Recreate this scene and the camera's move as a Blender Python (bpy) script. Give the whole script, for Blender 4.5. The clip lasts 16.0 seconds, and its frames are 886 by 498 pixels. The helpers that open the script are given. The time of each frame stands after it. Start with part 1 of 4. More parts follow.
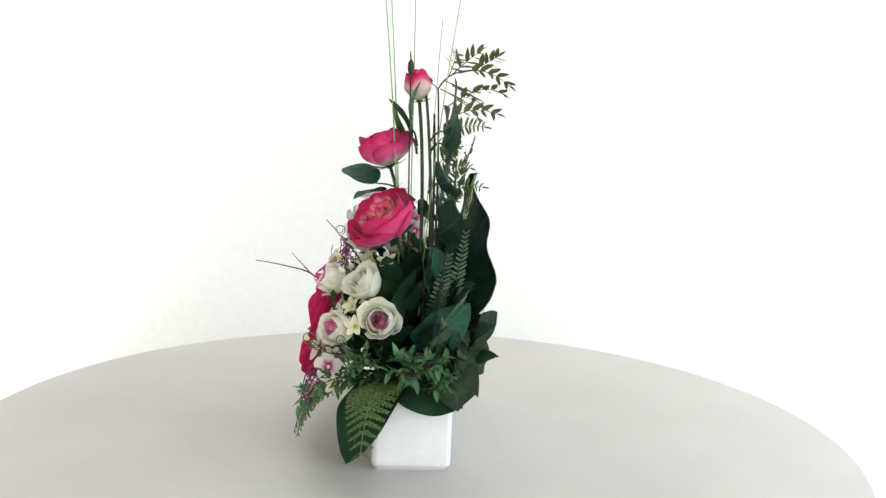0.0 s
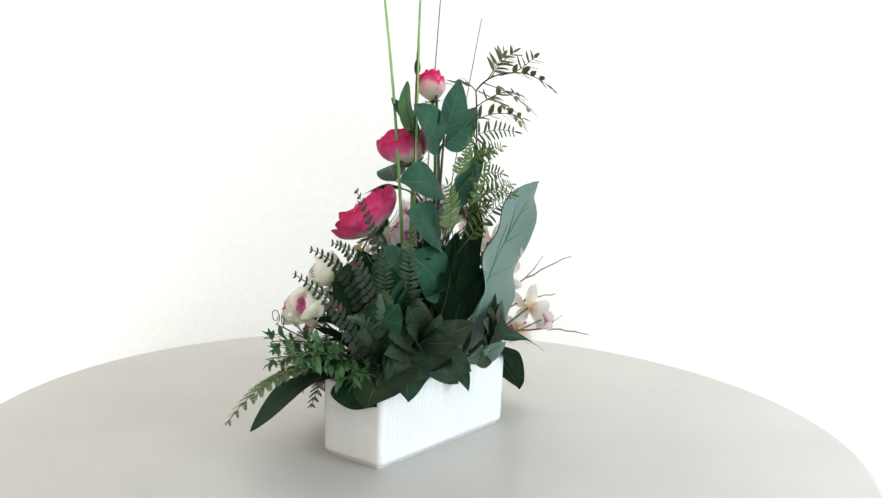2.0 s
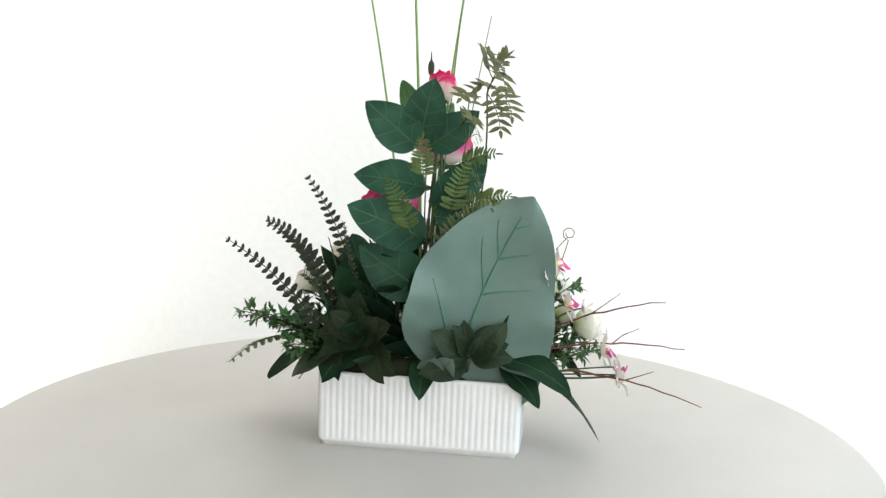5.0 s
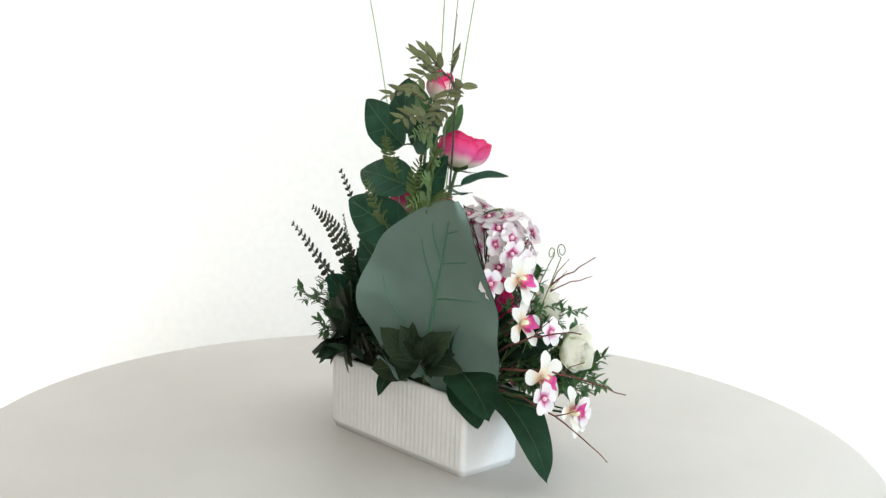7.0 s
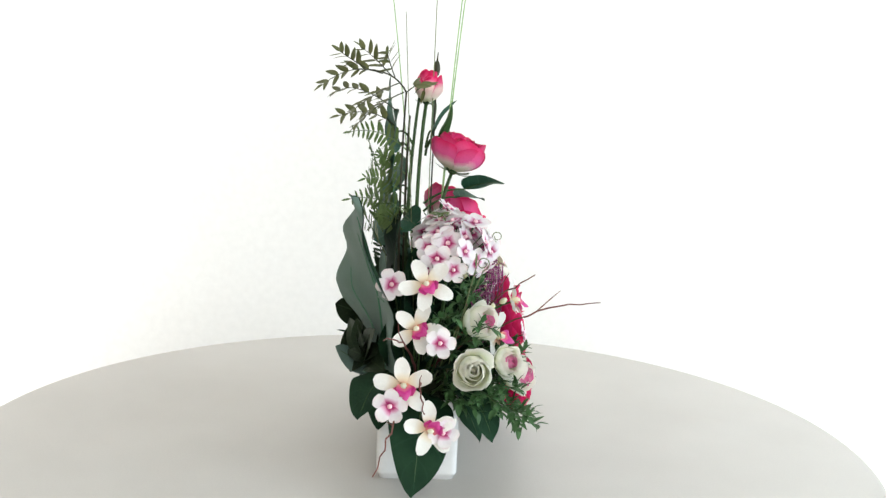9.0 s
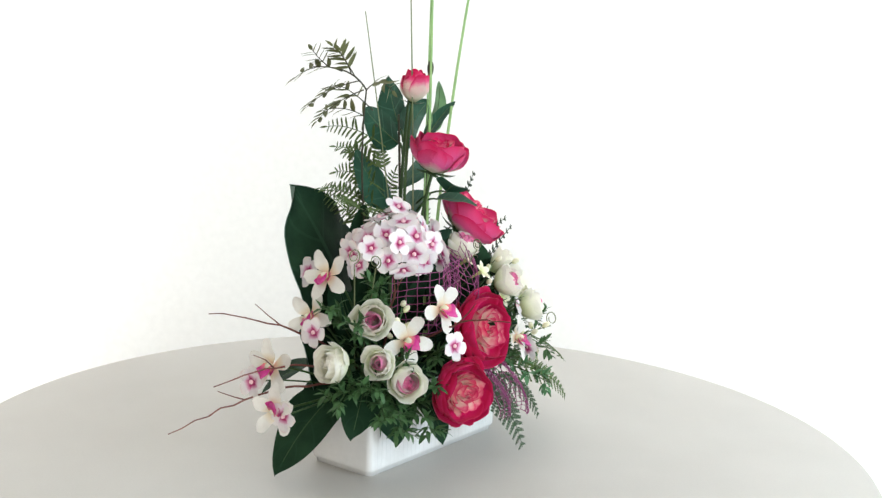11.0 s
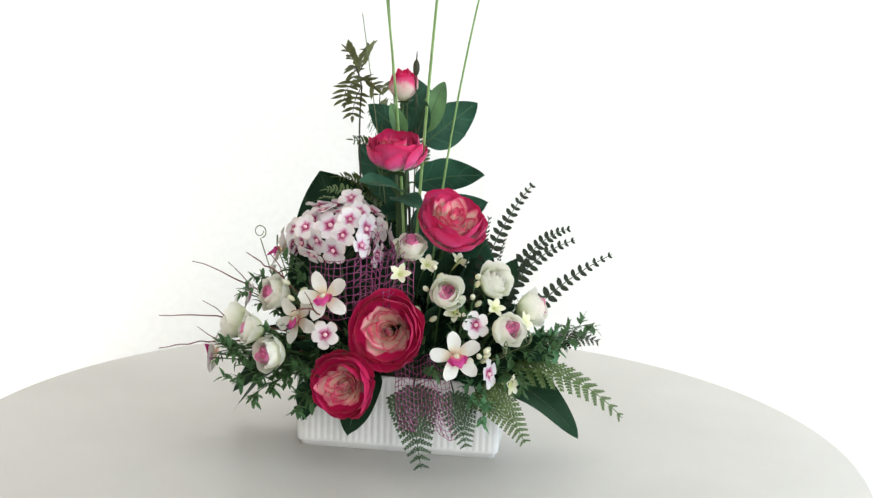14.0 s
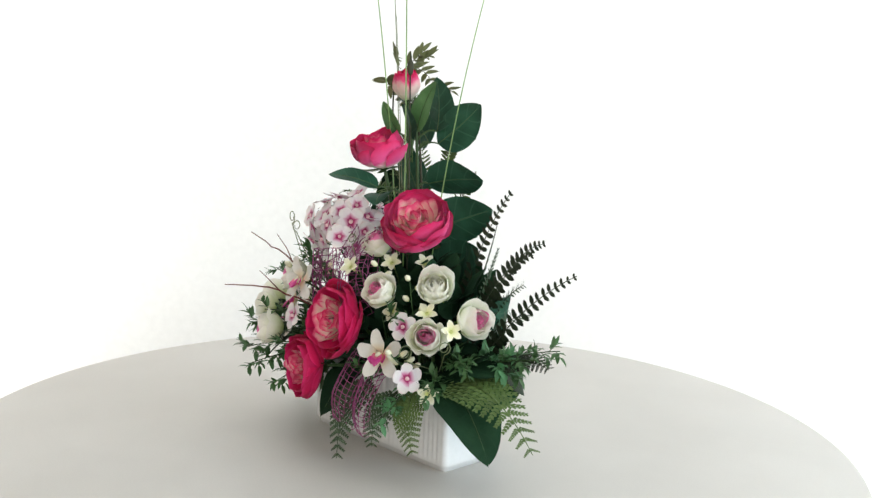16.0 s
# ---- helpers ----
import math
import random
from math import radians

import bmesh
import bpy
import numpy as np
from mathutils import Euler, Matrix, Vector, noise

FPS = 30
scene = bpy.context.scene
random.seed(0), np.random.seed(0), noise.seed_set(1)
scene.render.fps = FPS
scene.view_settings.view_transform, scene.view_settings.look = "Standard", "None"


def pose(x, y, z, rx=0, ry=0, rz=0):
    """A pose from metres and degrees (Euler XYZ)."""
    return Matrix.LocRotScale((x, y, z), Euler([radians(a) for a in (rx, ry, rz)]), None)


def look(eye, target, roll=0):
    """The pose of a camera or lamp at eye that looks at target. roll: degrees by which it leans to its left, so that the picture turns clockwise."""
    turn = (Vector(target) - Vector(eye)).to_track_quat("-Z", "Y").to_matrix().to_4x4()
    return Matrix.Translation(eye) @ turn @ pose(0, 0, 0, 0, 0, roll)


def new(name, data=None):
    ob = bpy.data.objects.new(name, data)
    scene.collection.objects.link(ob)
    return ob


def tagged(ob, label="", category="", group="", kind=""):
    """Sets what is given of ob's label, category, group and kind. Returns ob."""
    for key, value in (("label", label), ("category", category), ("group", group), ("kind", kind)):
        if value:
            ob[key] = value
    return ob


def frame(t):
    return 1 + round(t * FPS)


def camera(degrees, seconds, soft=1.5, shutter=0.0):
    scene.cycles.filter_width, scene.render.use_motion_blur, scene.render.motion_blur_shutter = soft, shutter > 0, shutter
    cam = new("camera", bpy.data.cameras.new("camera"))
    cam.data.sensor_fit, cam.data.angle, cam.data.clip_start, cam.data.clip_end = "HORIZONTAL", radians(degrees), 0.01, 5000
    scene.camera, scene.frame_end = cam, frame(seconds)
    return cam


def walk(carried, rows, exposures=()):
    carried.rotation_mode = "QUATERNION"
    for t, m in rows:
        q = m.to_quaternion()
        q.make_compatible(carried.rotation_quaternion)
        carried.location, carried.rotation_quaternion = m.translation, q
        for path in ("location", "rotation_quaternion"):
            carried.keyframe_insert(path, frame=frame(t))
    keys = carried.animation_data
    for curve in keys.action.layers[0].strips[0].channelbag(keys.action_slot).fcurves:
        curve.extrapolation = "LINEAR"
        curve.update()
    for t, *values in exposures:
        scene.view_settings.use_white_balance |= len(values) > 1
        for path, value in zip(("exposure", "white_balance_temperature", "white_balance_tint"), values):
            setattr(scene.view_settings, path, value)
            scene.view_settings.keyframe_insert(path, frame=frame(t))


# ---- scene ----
# ---------------------------------------------------------------- camera
EYE = Vector((0.0, -1.4512, 0.5045))
PAN, TILT, ROLL = -1.264, 9.732, 2.097
cam = camera(42.014, 16.0, soft=1.35)
AHEAD = Vector((-math.sin(radians(PAN)) * math.cos(radians(TILT)), math.cos(radians(PAN)) * math.cos(radians(TILT)), -math.sin(radians(TILT))))
VIEW = look(EYE, EYE + AHEAD, ROLL)
walk(cam, [(0, VIEW), (16, VIEW)])


def turn(t):
    """The turntable's angle in radians at t seconds."""
    s = (t - 8) / 8
    return 1.94821 - 0.34842 * (t - 8) + 0.003 * s * s + 0.00203 * (s ** 3 - s)


# ---------------------------------------------------------------- light
world = bpy.data.worlds.new("world")
scene.world = world
world.use_nodes = True
world.node_tree.nodes["Background"].inputs[0].default_value = (0.75, 0.87, 1.0, 1)
world.node_tree.nodes["Background"].inputs[1].default_value = 0.6


def area(name, eye, target, w, h, watts, colour):
    data = bpy.data.lights.new(name, "AREA")
    data.shape, data.size, data.size_y, data.energy, data.color = "RECTANGLE", w, h, watts, colour
    ob = new(name, data)
    ob.matrix_basis = look(eye, target)
    return ob


area("window_light", (2.03, -1.25, 0.72), (0, -1.25, 0.72), 1.4, 1.4, 43, (0.72, 0.88, 0.98))
# warm fill lamp added behind the camera to brighten surfaces that face it
area("rear_fill_light", (0.35, -2.58, 0.85), (0.35, 0, 0.85), 1.6, 1.3, 27, (1.0, 0.935, 0.85))
# unseen strip lamps added beside and above the view to wash the backdrop white
area("backdrop_light", (1.28, 0.70, 0.35), (0.35, 1.9, 0.35), 0.22, 1.9, 9, (1.0, 0.99, 0.97))
area("backdrop_light", (-1.28, 0.70, 0.35), (-0.35, 1.9, 0.35), 0.22, 1.9, 9, (1.0, 0.99, 0.97))
area("backdrop_light", (0.0, 0.68, 1.72), (0.0, 1.9, 1.60), 2.6, 0.2, 12, (1.0, 0.99, 0.97))
scene.view_settings.exposure = 0.0

# ---------------------------------------------------------------- materials


def material(name, ramp, rough=0.55, metal=0.0, attr="", scale=40.0, vary=0.18, fine=300.0, bump=0.15, spec=0.4, sheen=0.0, through_light=0.0, rand=0.12, coat=0.0, depth=0.002, drift=0.22):
    """A procedural surface. ramp: (position, colour) rows along attr, or one colour; two scales of noise vary it."""
    m = bpy.data.materials.new(name)
    m.use_nodes = True
    n, l = m.node_tree.nodes, m.node_tree.links
    b = n["Principled BSDF"]
    b.inputs["Roughness"].default_value, b.inputs["Metallic"].default_value = rough, metal
    b.inputs["Specular IOR Level"].default_value = spec
    b.inputs["Sheen Weight"].default_value, b.inputs["Coat Weight"].default_value = sheen, coat
    tc = n.new("ShaderNodeTexCoord")
    big, small = n.new("ShaderNodeTexNoise"), n.new("ShaderNodeTexNoise")
    big.inputs["Scale"].default_value, small.inputs["Scale"].default_value = scale, fine
    big.inputs["Detail"].default_value = 4
    l.new(tc.outputs["Object"], big.inputs["Vector"]), l.new(tc.outputs["Object"], small.inputs["Vector"])
    cr = n.new("ShaderNodeValToRGB")
    rows = ramp if isinstance(ramp, list) else [(0, ramp), (1, ramp)]
    while len(cr.color_ramp.elements) < len(rows):
        cr.color_ramp.elements.new(0.5)
    for e, (at, c) in zip(cr.color_ramp.elements, rows):
        e.position, e.color = at, (*c, 1)
    if attr:
        a = n.new("ShaderNodeAttribute")
        a.attribute_name = attr
        wob = n.new("ShaderNodeMath")
        wob.operation = "MULTIPLY_ADD"
        l.new(big.outputs["Fac"], wob.inputs[0])
        wob.inputs[1].default_value = drift
        off = n.new("ShaderNodeMath")
        off.operation = "SUBTRACT"
        l.new(a.outputs["Fac"], off.inputs[0])
        off.inputs[1].default_value = drift / 2
        l.new(off.outputs[0], wob.inputs[2])
        l.new(wob.outputs[0], cr.inputs["Fac"])
    else:
        l.new(big.outputs["Fac"], cr.inputs["Fac"])
    info = n.new("ShaderNodeObjectInfo")
    total = n.new("ShaderNodeMath")
    total.operation = "MULTIPLY_ADD"
    l.new(info.outputs["Random"], total.inputs[0])
    total.inputs[1].default_value, total.inputs[2].default_value = 2 * rand, 1 - rand - vary * 0.5 - 0.05
    add = n.new("ShaderNodeMath")
    add.operation = "MULTIPLY_ADD"
    l.new(big.outputs["Fac"], add.inputs[0])
    add.inputs[1].default_value = vary
    l.new(total.outputs[0], add.inputs[2])
    add2 = n.new("ShaderNodeMath")
    add2.operation = "MULTIPLY_ADD"
    l.new(small.outputs["Fac"], add2.inputs[0])
    add2.inputs[1].default_value = 0.1
    l.new(add.outputs[0], add2.inputs[2])
    mul = n.new("ShaderNodeMix")
    mul.data_type, mul.blend_type = "RGBA", "MULTIPLY"
    mul.inputs[0].default_value = 1.0
    l.new(cr.outputs["Color"], mul.inputs[6])
    l.new(add2.outputs[0], mul.inputs[7])
    l.new(mul.outputs[2], b.inputs["Base Color"])
    bp = n.new("ShaderNodeBump")
    bp.inputs["Strength"].default_value, bp.inputs["Distance"].default_value = bump, depth
    l.new(small.outputs["Fac"], bp.inputs["Height"])
    l.new(bp.outputs[0], b.inputs["Normal"])
    if through_light:
        tr, mx = n.new("ShaderNodeBsdfTranslucent"), n.new("ShaderNodeMixShader")
        mx.inputs[0].default_value = through_light
        l.new(mul.outputs[2], tr.inputs["Color"])
        l.new(b.outputs[0], mx.inputs[1]), l.new(tr.outputs[0], mx.inputs[2])
        l.new(mx.outputs[0], n["Material Output"].inputs["Surface"])
    return m


def veined(name, leaf, vein, rough=0.45, count=6, coat=0.0, bump=0.2, gloss=0.22):
    """A leaf's surface: blade colour, a paler midrib and slanting side veins, by the blade's own coordinates."""
    m = material(name, leaf, rough, scale=30, vary=0.35, fine=260, bump=bump, rand=0.16, coat=coat, through_light=0.06, spec=gloss)
    n, l = m.node_tree.nodes, m.node_tree.links
    al, ac = n.new("ShaderNodeAttribute"), n.new("ShaderNodeAttribute")
    al.attribute_name, ac.attribute_name = "along", "across"

    def op(kind, a, c=None):
        k = n.new("ShaderNodeMath")
        k.operation = kind
        for i, v in enumerate((a, c)):
            if v is None:
                continue
            if isinstance(v, (int, float)):
                k.inputs[i].default_value = v
            else:
                l.new(v, k.inputs[i])
        return k.outputs[0]
    w = op("ABSOLUTE", ac.outputs["Fac"])
    mid = op("LESS_THAN", w, 0.045)
    s = op("FRACT", op("MULTIPLY", op("SUBTRACT", al.outputs["Fac"], op("MULTIPLY", w, 0.22)), float(count)))
    side = op("LESS_THAN", op("ABSOLUTE", op("SUBTRACT", s, 0.5)), 0.045)
    line = op("MAXIMUM", mid, op("MULTIPLY", side, 0.55))
    mix = n.new("ShaderNodeMix")
    mix.data_type = "RGBA"
    l.new(line, mix.inputs[0])
    base = n["Principled BSDF"].inputs["Base Color"]
    l.new(base.links[0].from_socket, mix.inputs[6])
    mix.inputs[7].default_value = (*vein, 1)
    l.new(mix.outputs[2], base)
    for node in n:
        if node.type == "BSDF_TRANSLUCENT":
            l.new(mix.outputs[2], node.inputs["Color"])
    return m


WALL = material("white_wall_paint", [(0.3, (0.80, 0.80, 0.79)), (0.7, (0.84, 0.84, 0.83))], 0.9, scale=1.2, vary=0.04, fine=60, bump=0.08, rand=0)
BEIGE = material("beige_dim_bounce", [(0.3, (0.42, 0.34, 0.26)), (0.7, (0.46, 0.38, 0.29))], 0.9, scale=1.2, vary=0.05, fine=60, bump=0.08, rand=0)
CEIL = material("white_ceiling_paint", (0.82, 0.82, 0.81), 0.95, scale=2, vary=0.03, fine=60, bump=0.05, rand=0)
FLOOR = material("pale_floor", [(0.3, (0.62, 0.58, 0.52)), (0.7, (0.68, 0.64, 0.58))], 0.5, scale=3, vary=0.1, fine=50, bump=0.05, rand=0)
TABLE = material("satin_white_laminate", [(0.35, (0.515, 0.493, 0.46)), (0.65, (0.54, 0.518, 0.485))], 0.40, scale=5, vary=0.05, fine=400, bump=0.04, rand=0, spec=0.35)
STEEL = material("brushed_metal", (0.5, 0.5, 0.5), 0.35, metal=1, rand=0)
CERAMIC = material("white_glazed_ceramic", [(0.3, (0.76, 0.765, 0.765)), (0.7, (0.80, 0.805, 0.805))], 0.25, scale=18, vary=0.06, fine=120, bump=0.05, rand=0, spec=0.5)
FOAM = material("dark_floral_foam", [(0.3, (0.012, 0.02, 0.01)), (0.7, (0.03, 0.045, 0.02))], 0.95, scale=60, bump=0.8)
PINK_OUT = material("hot_pink_petal", [(0.0, (0.78, 0.76, 0.48)), (0.2, (0.84, 0.40, 0.45)), (0.42, (0.76, 0.018, 0.17)), (0.85, (0.62, 0.008, 0.09)), (1.0, (0.74, 0.03, 0.18))], 0.6, attr="along", scale=34, vary=0.35, fine=420, bump=0.25, sheen=0.06, through_light=0.22, spec=0.25, drift=0.3)
PINK_UP = material("pink_and_white_petal", [(0.0, (0.70, 0.74, 0.44)), (0.36, (0.88, 0.70, 0.68)), (0.58, (0.80, 0.12, 0.34)), (1.0, (0.64, 0.010, 0.10))], 0.6, attr="along", scale=34, vary=0.3, fine=420, bump=0.25, sheen=0.06, through_light=0.22, spec=0.25, drift=0.3)
PINK_IN = material("salmon_petal", [(0.0, (0.50, 0.02, 0.08)), (0.30, (0.84, 0.22, 0.28)), (0.52, (0.95, 0.74, 0.62)), (0.74, (0.94, 0.62, 0.56)), (0.88, (0.82, 0.14, 0.26)), (1.0, (0.68, 0.015, 0.12))], 0.58, attr="along", scale=45, vary=0.35, fine=420, bump=0.25, sheen=0.06, through_light=0.16, spec=0.25, drift=0.75)
BUDPINK = material("cream_and_pink_bud_petal", [(0.0, (0.62, 0.68, 0.36)), (0.3, (0.88, 0.80, 0.68)), (0.6, (0.88, 0.62, 0.58)), (0.82, (0.80, 0.10, 0.26)), (1.0, (0.66, 0.012, 0.10))], 0.6, attr="along", scale=60, vary=0.25, fine=420, bump=0.25, through_light=0.25, spec=0.25, drift=0.6)
CREAM = material("cream_white_petal", [(0.0, (0.45, 0.58, 0.20)), (0.35, (0.80, 0.85, 0.56)), (0.68, (0.91, 0.92, 0.78)), (1.0, (0.92, 0.90, 0.84))], 0.6, attr="along", scale=30, vary=0.1, fine=420, bump=0.2, sheen=0.1, through_light=0.45, rand=0.05)
BLUSH = material("blush_centre_petal", [(0.0, (0.84, 0.80, 0.66)), (0.52, (0.89, 0.78, 0.76)), (0.82, (0.88, 0.52, 0.64)), (1.0, (0.82, 0.22, 0.46))], 0.6, attr="along", scale=70, vary=0.2, fine=420, bump=0.2, sheen=0.1, through_light=0.38, drift=0.35)
ORCHID = material("ivory_orchid_petal", [(0.0, (0.78, 0.42, 0.30)), (0.22, (0.82, 0.70, 0.52)), (0.5, (0.84, 0.82, 0.76)), (1.0, (0.84, 0.82, 0.78))], 0.55, attr="along", scale=30, vary=0.1, fine=380, bump=0.2, sheen=0.1, through_light=0.25, rand=0.05)
LIP = material("magenta_orchid_lip", [(0.0, (0.82, 0.55, 0.12)), (0.3, (0.75, 0.22, 0.25)), (0.6, (0.55, 0.02, 0.22)), (1.0, (0.62, 0.10, 0.32))], 0.5, attr="along", scale=60, vary=0.3, fine=380, bump=0.2, through_light=0.15)
FLORET = material("white_floret_with_pink_eye", [(0.0, (0.34, 0.012, 0.09)), (0.16, (0.50, 0.05, 0.19)), (0.30, (0.72, 0.36, 0.52)), (0.46, (0.85, 0.78, 0.82)), (0.85, (0.87, 0.83, 0.82)), (1.0, (0.84, 0.70, 0.70))], 0.55, attr="along", scale=60, vary=0.16, fine=400, bump=0.2, through_light=0.26, rand=0.12, drift=0.4)
BEAD = material("pale_pink_bead", (0.85, 0.55, 0.60), 0.35, rand=0.05)
JASMINE = material("pale_yellow_petal", [(0.0, (0.62, 0.66, 0.25)), (0.4, (0.82, 0.80, 0.55)), (1.0, (0.85, 0.83, 0.70))], 0.55, attr="along", through_light=0.2)
DEEP = veined("deep_green_rose_leaf", [(0.3, (0.012, 0.050, 0.028)), (0.7, (0.024, 0.085, 0.050))], (0.045, 0.125, 0.075), 0.6, 4)
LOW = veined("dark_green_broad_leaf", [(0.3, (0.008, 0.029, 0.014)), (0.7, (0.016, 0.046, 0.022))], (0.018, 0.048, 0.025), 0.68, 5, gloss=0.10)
TEAL = material("pale_teal_leaf_back", [(0.3, (0.112, 0.178, 0.152)), (0.7, (0.138, 0.212, 0.180))], 0.6, scale=14, vary=0.12, fine=500, bump=0.2, rand=0, through_light=0.05)
TEALVEIN = material("green_leaf_rib", (0.07, 0.19, 0.12), 0.5)
BROWNLEAF = veined("bronze_green_leaf", [(0.3, (0.010, 0.020, 0.010)), (0.7, (0.022, 0.036, 0.018))], (0.034, 0.054, 0.028), 0.50, 8, gloss=0.12)
FERN = material("sword_fern_green", [(0.3, (0.012, 0.020, 0.009)), (0.7, (0.024, 0.036, 0.016))], 0.6, vary=0.3)
LACE = material("leather_fern_green", [(0.3, (0.055, 0.100, 0.022)), (0.7, (0.095, 0.150, 0.042))], 0.6, vary=0.3)
OLIVE = material("olive_spray_leaf", [(0.3, (0.085, 0.100, 0.036)), (0.7, (0.17, 0.18, 0.075))], 0.6, vary=0.4, through_light=0.1)
SPRIG = material("fresh_green_sprig", [(0.3, (0.040, 0.105, 0.035)), (0.7, (0.080, 0.172, 0.062))], 0.55, vary=0.4, through_light=0.08)
MINT = material("blue_green_sprig", [(0.3, (0.065, 0.190, 0.080)), (0.7, (0.120, 0.290, 0.130))], 0.55, vary=0.4, through_light=0.08)
STEM = material("green_plastic_stem", (0.035, 0.075, 0.02), 0.5)
DARKSTEM = material("brown_green_stem", (0.035, 0.035, 0.018), 0.6)
GRASS = material("pale_green_grass_blade", [(0.3, (0.20, 0.36, 0.12)), (0.7, (0.30, 0.46, 0.18))], 0.45, vary=0.2, through_light=0.15)
THINGRASS = material("olive_grass_blade", (0.16, 0.19, 0.09), 0.55)
TWIG = material("reddish_brown_twig", [(0.3, (0.12, 0.035, 0.03)), (0.7, (0.20, 0.07, 0.055))], 0.7, fine=200, bump=0.5)
NET = material("plum_pink_net_cord", [(0.3, (0.22, 0.045, 0.13)), (0.7, (0.35, 0.10, 0.23))], 0.8, fine=500, bump=0.4)

# ---------------------------------------------------------------- builders
rng = random.Random(7)
TURNING = []


def thing(name, base, label, category, group=""):
    """An Empty at its base that stands on the turntable and turns with it."""
    ob = new(name)
    ob.empty_display_size = 0.02
    ob.matrix_basis = Matrix.Translation(base)
    TURNING.append((ob, ob.matrix_basis.copy()))
    return tagged(ob, label, category, group)


def part(name, mesh, parent, m=None, label="", mat=None):
    """Links a mesh as one part under a thing or a part."""
    ob = new(name, mesh)
    ob.parent = parent
    ob.matrix_basis = m or Matrix()
    if mat and not mesh.materials:
        mesh.materials.append(mat)
    return tagged(ob, label)


def mesh_of(name, verts, faces, mat=None, along=None, across=None, smooth=True):
    me = bpy.data.meshes.new(name)
    me.from_pydata(verts, [], faces)
    for key, values in (("along", along), ("across", across)):
        if values is not None:
            me.attributes.new(key, "FLOAT", "POINT").data.foreach_set("value", values)
    if smooth:
        me.polygons.foreach_set("use_smooth", [True] * len(me.polygons))
    if mat:
        me.materials.append(mat)
    me.update()
    return me


def surf(name, fn, nu, nv, mat):
    """A sheet: fn(u from 0 to 1, v from -1 to 1) gives its points."""
    verts, al, ac = [], [], []
    for i in range(nu + 1):
        for j in range(nv + 1):
            u, v = i / nu, 2 * j / nv - 1
            verts.append(fn(u, v)), al.append(u), ac.append(v)
    k = nv + 1
    faces = [(i * k + j, (i + 1) * k + j, (i + 1) * k + j + 1, i * k + j + 1) for i in range(nu) for j in range(nv)]
    return mesh_of(name, verts, faces, mat, al, ac)


def blade(name, length, width, mat, a=0.55, b=0.85, fold=0.25, bend=0.5, wave=0.0, saw=0, nu=14, nv=6, twist=0.0):
    """A leaf or petal along x, its face towards z; a and b shape the outline, bend droops it, fold lifts its halves."""
    peak = (a / (a + b)) ** a * (b / (a + b)) ** b
    ph = rng.uniform(0, 6)

    def fn(u, v):
        uu = min(max(u, 0.002), 0.998)
        w = width / 2 * (uu ** a) * ((1 - uu) ** b) / peak
        if saw and abs(v) > 0.99:
            w *= 1 + 0.05 * (((u * saw) % 1.0) - 0.5)
        y = w * v
        z0 = fold * abs(y) + wave * width * math.sin(9 * u + ph + (1.7 if v > 0 else 0)) * v * v
        if abs(bend) > 1e-3:
            g = bend * u
            x, z = math.sin(g) / bend, -(1 - math.cos(g)) / bend
            x, z = x - z0 / length * math.sin(-g) * -1, z + z0 / length * math.cos(g)
            ch = 2 * math.sin(bend / 2) / bend
            c, s = math.cos(bend / 2), math.sin(bend / 2)
            x, z = (x * c - z * s) / ch, (x * s + z * c) / ch
        else:
            x, z = u, z0 / length
        tw = twist * u
        return (x * length, y * math.cos(tw) - z * length * math.sin(tw), z * length * math.cos(tw) + y * math.sin(tw))
    return surf(name, fn, nu, nv, mat)


def aim(base, tip, face):
    """The pose at base whose x points to tip and whose z leans to face."""
    x = (Vector(tip) - Vector(base)).normalized()
    z = Vector(face)
    z = z - x * z.dot(x)
    if z.length < 1e-4:
        z = Vector((0, 0, 1)) - x * x.z
    z.normalize()
    y = z.cross(x)
    return Matrix.Translation(base) @ Matrix((x, y, z)).transposed().to_4x4()


def facing(at, way, spin=0.0):
    """The pose at a point whose z points along way."""
    return Matrix.Translation(at) @ Vector(way).to_track_quat("Z", "Y").to_matrix().to_4x4() @ Matrix.Rotation(spin, 4, "Z")


def polar(az, el):
    a, e = radians(az), radians(el)
    return Vector((math.cos(a) * math.cos(e), math.sin(a) * math.cos(e), math.sin(e)))


def curve_points(a, b, c, n=10):
    """A bent line from a to c, drawn towards b."""
    a, b, c = Vector(a), Vector(b), Vector(c)
    return [a * (1 - t) ** 2 + b * 2 * t * (1 - t) + c * t * t for t in (i / n for i in range(n + 1))]


def tube_data(points, r0, r1, sides=6, flat=1.0):
    verts, faces = [], []
    n = len(points)
    ref = Vector((0.31, 0.77, 0.2)).normalized()
    for i, p in enumerate(points):
        d = (Vector(points[min(i + 1, n - 1)]) - Vector(points[max(i - 1, 0)])).normalized()
        s = d.cross(ref).normalized()
        q = s.cross(d)
        r = r0 + (r1 - r0) * i / (n - 1)
        for k in range(sides):
            g = 2 * math.pi * k / sides
            verts.append(Vector(p) + s * (r * math.cos(g)) + q * (r * flat * math.sin(g)))
    for i in range(n - 1):
        for k in range(sides):
            faces.append((i * sides + k, i * sides + (k + 1) % sides, (i + 1) * sides + (k + 1) % sides, (i + 1) * sides + k))
    faces.append(tuple(range(sides - 1, -1, -1)))
    faces.append(tuple((n - 1) * sides + k for k in range(sides)))
    return verts, faces


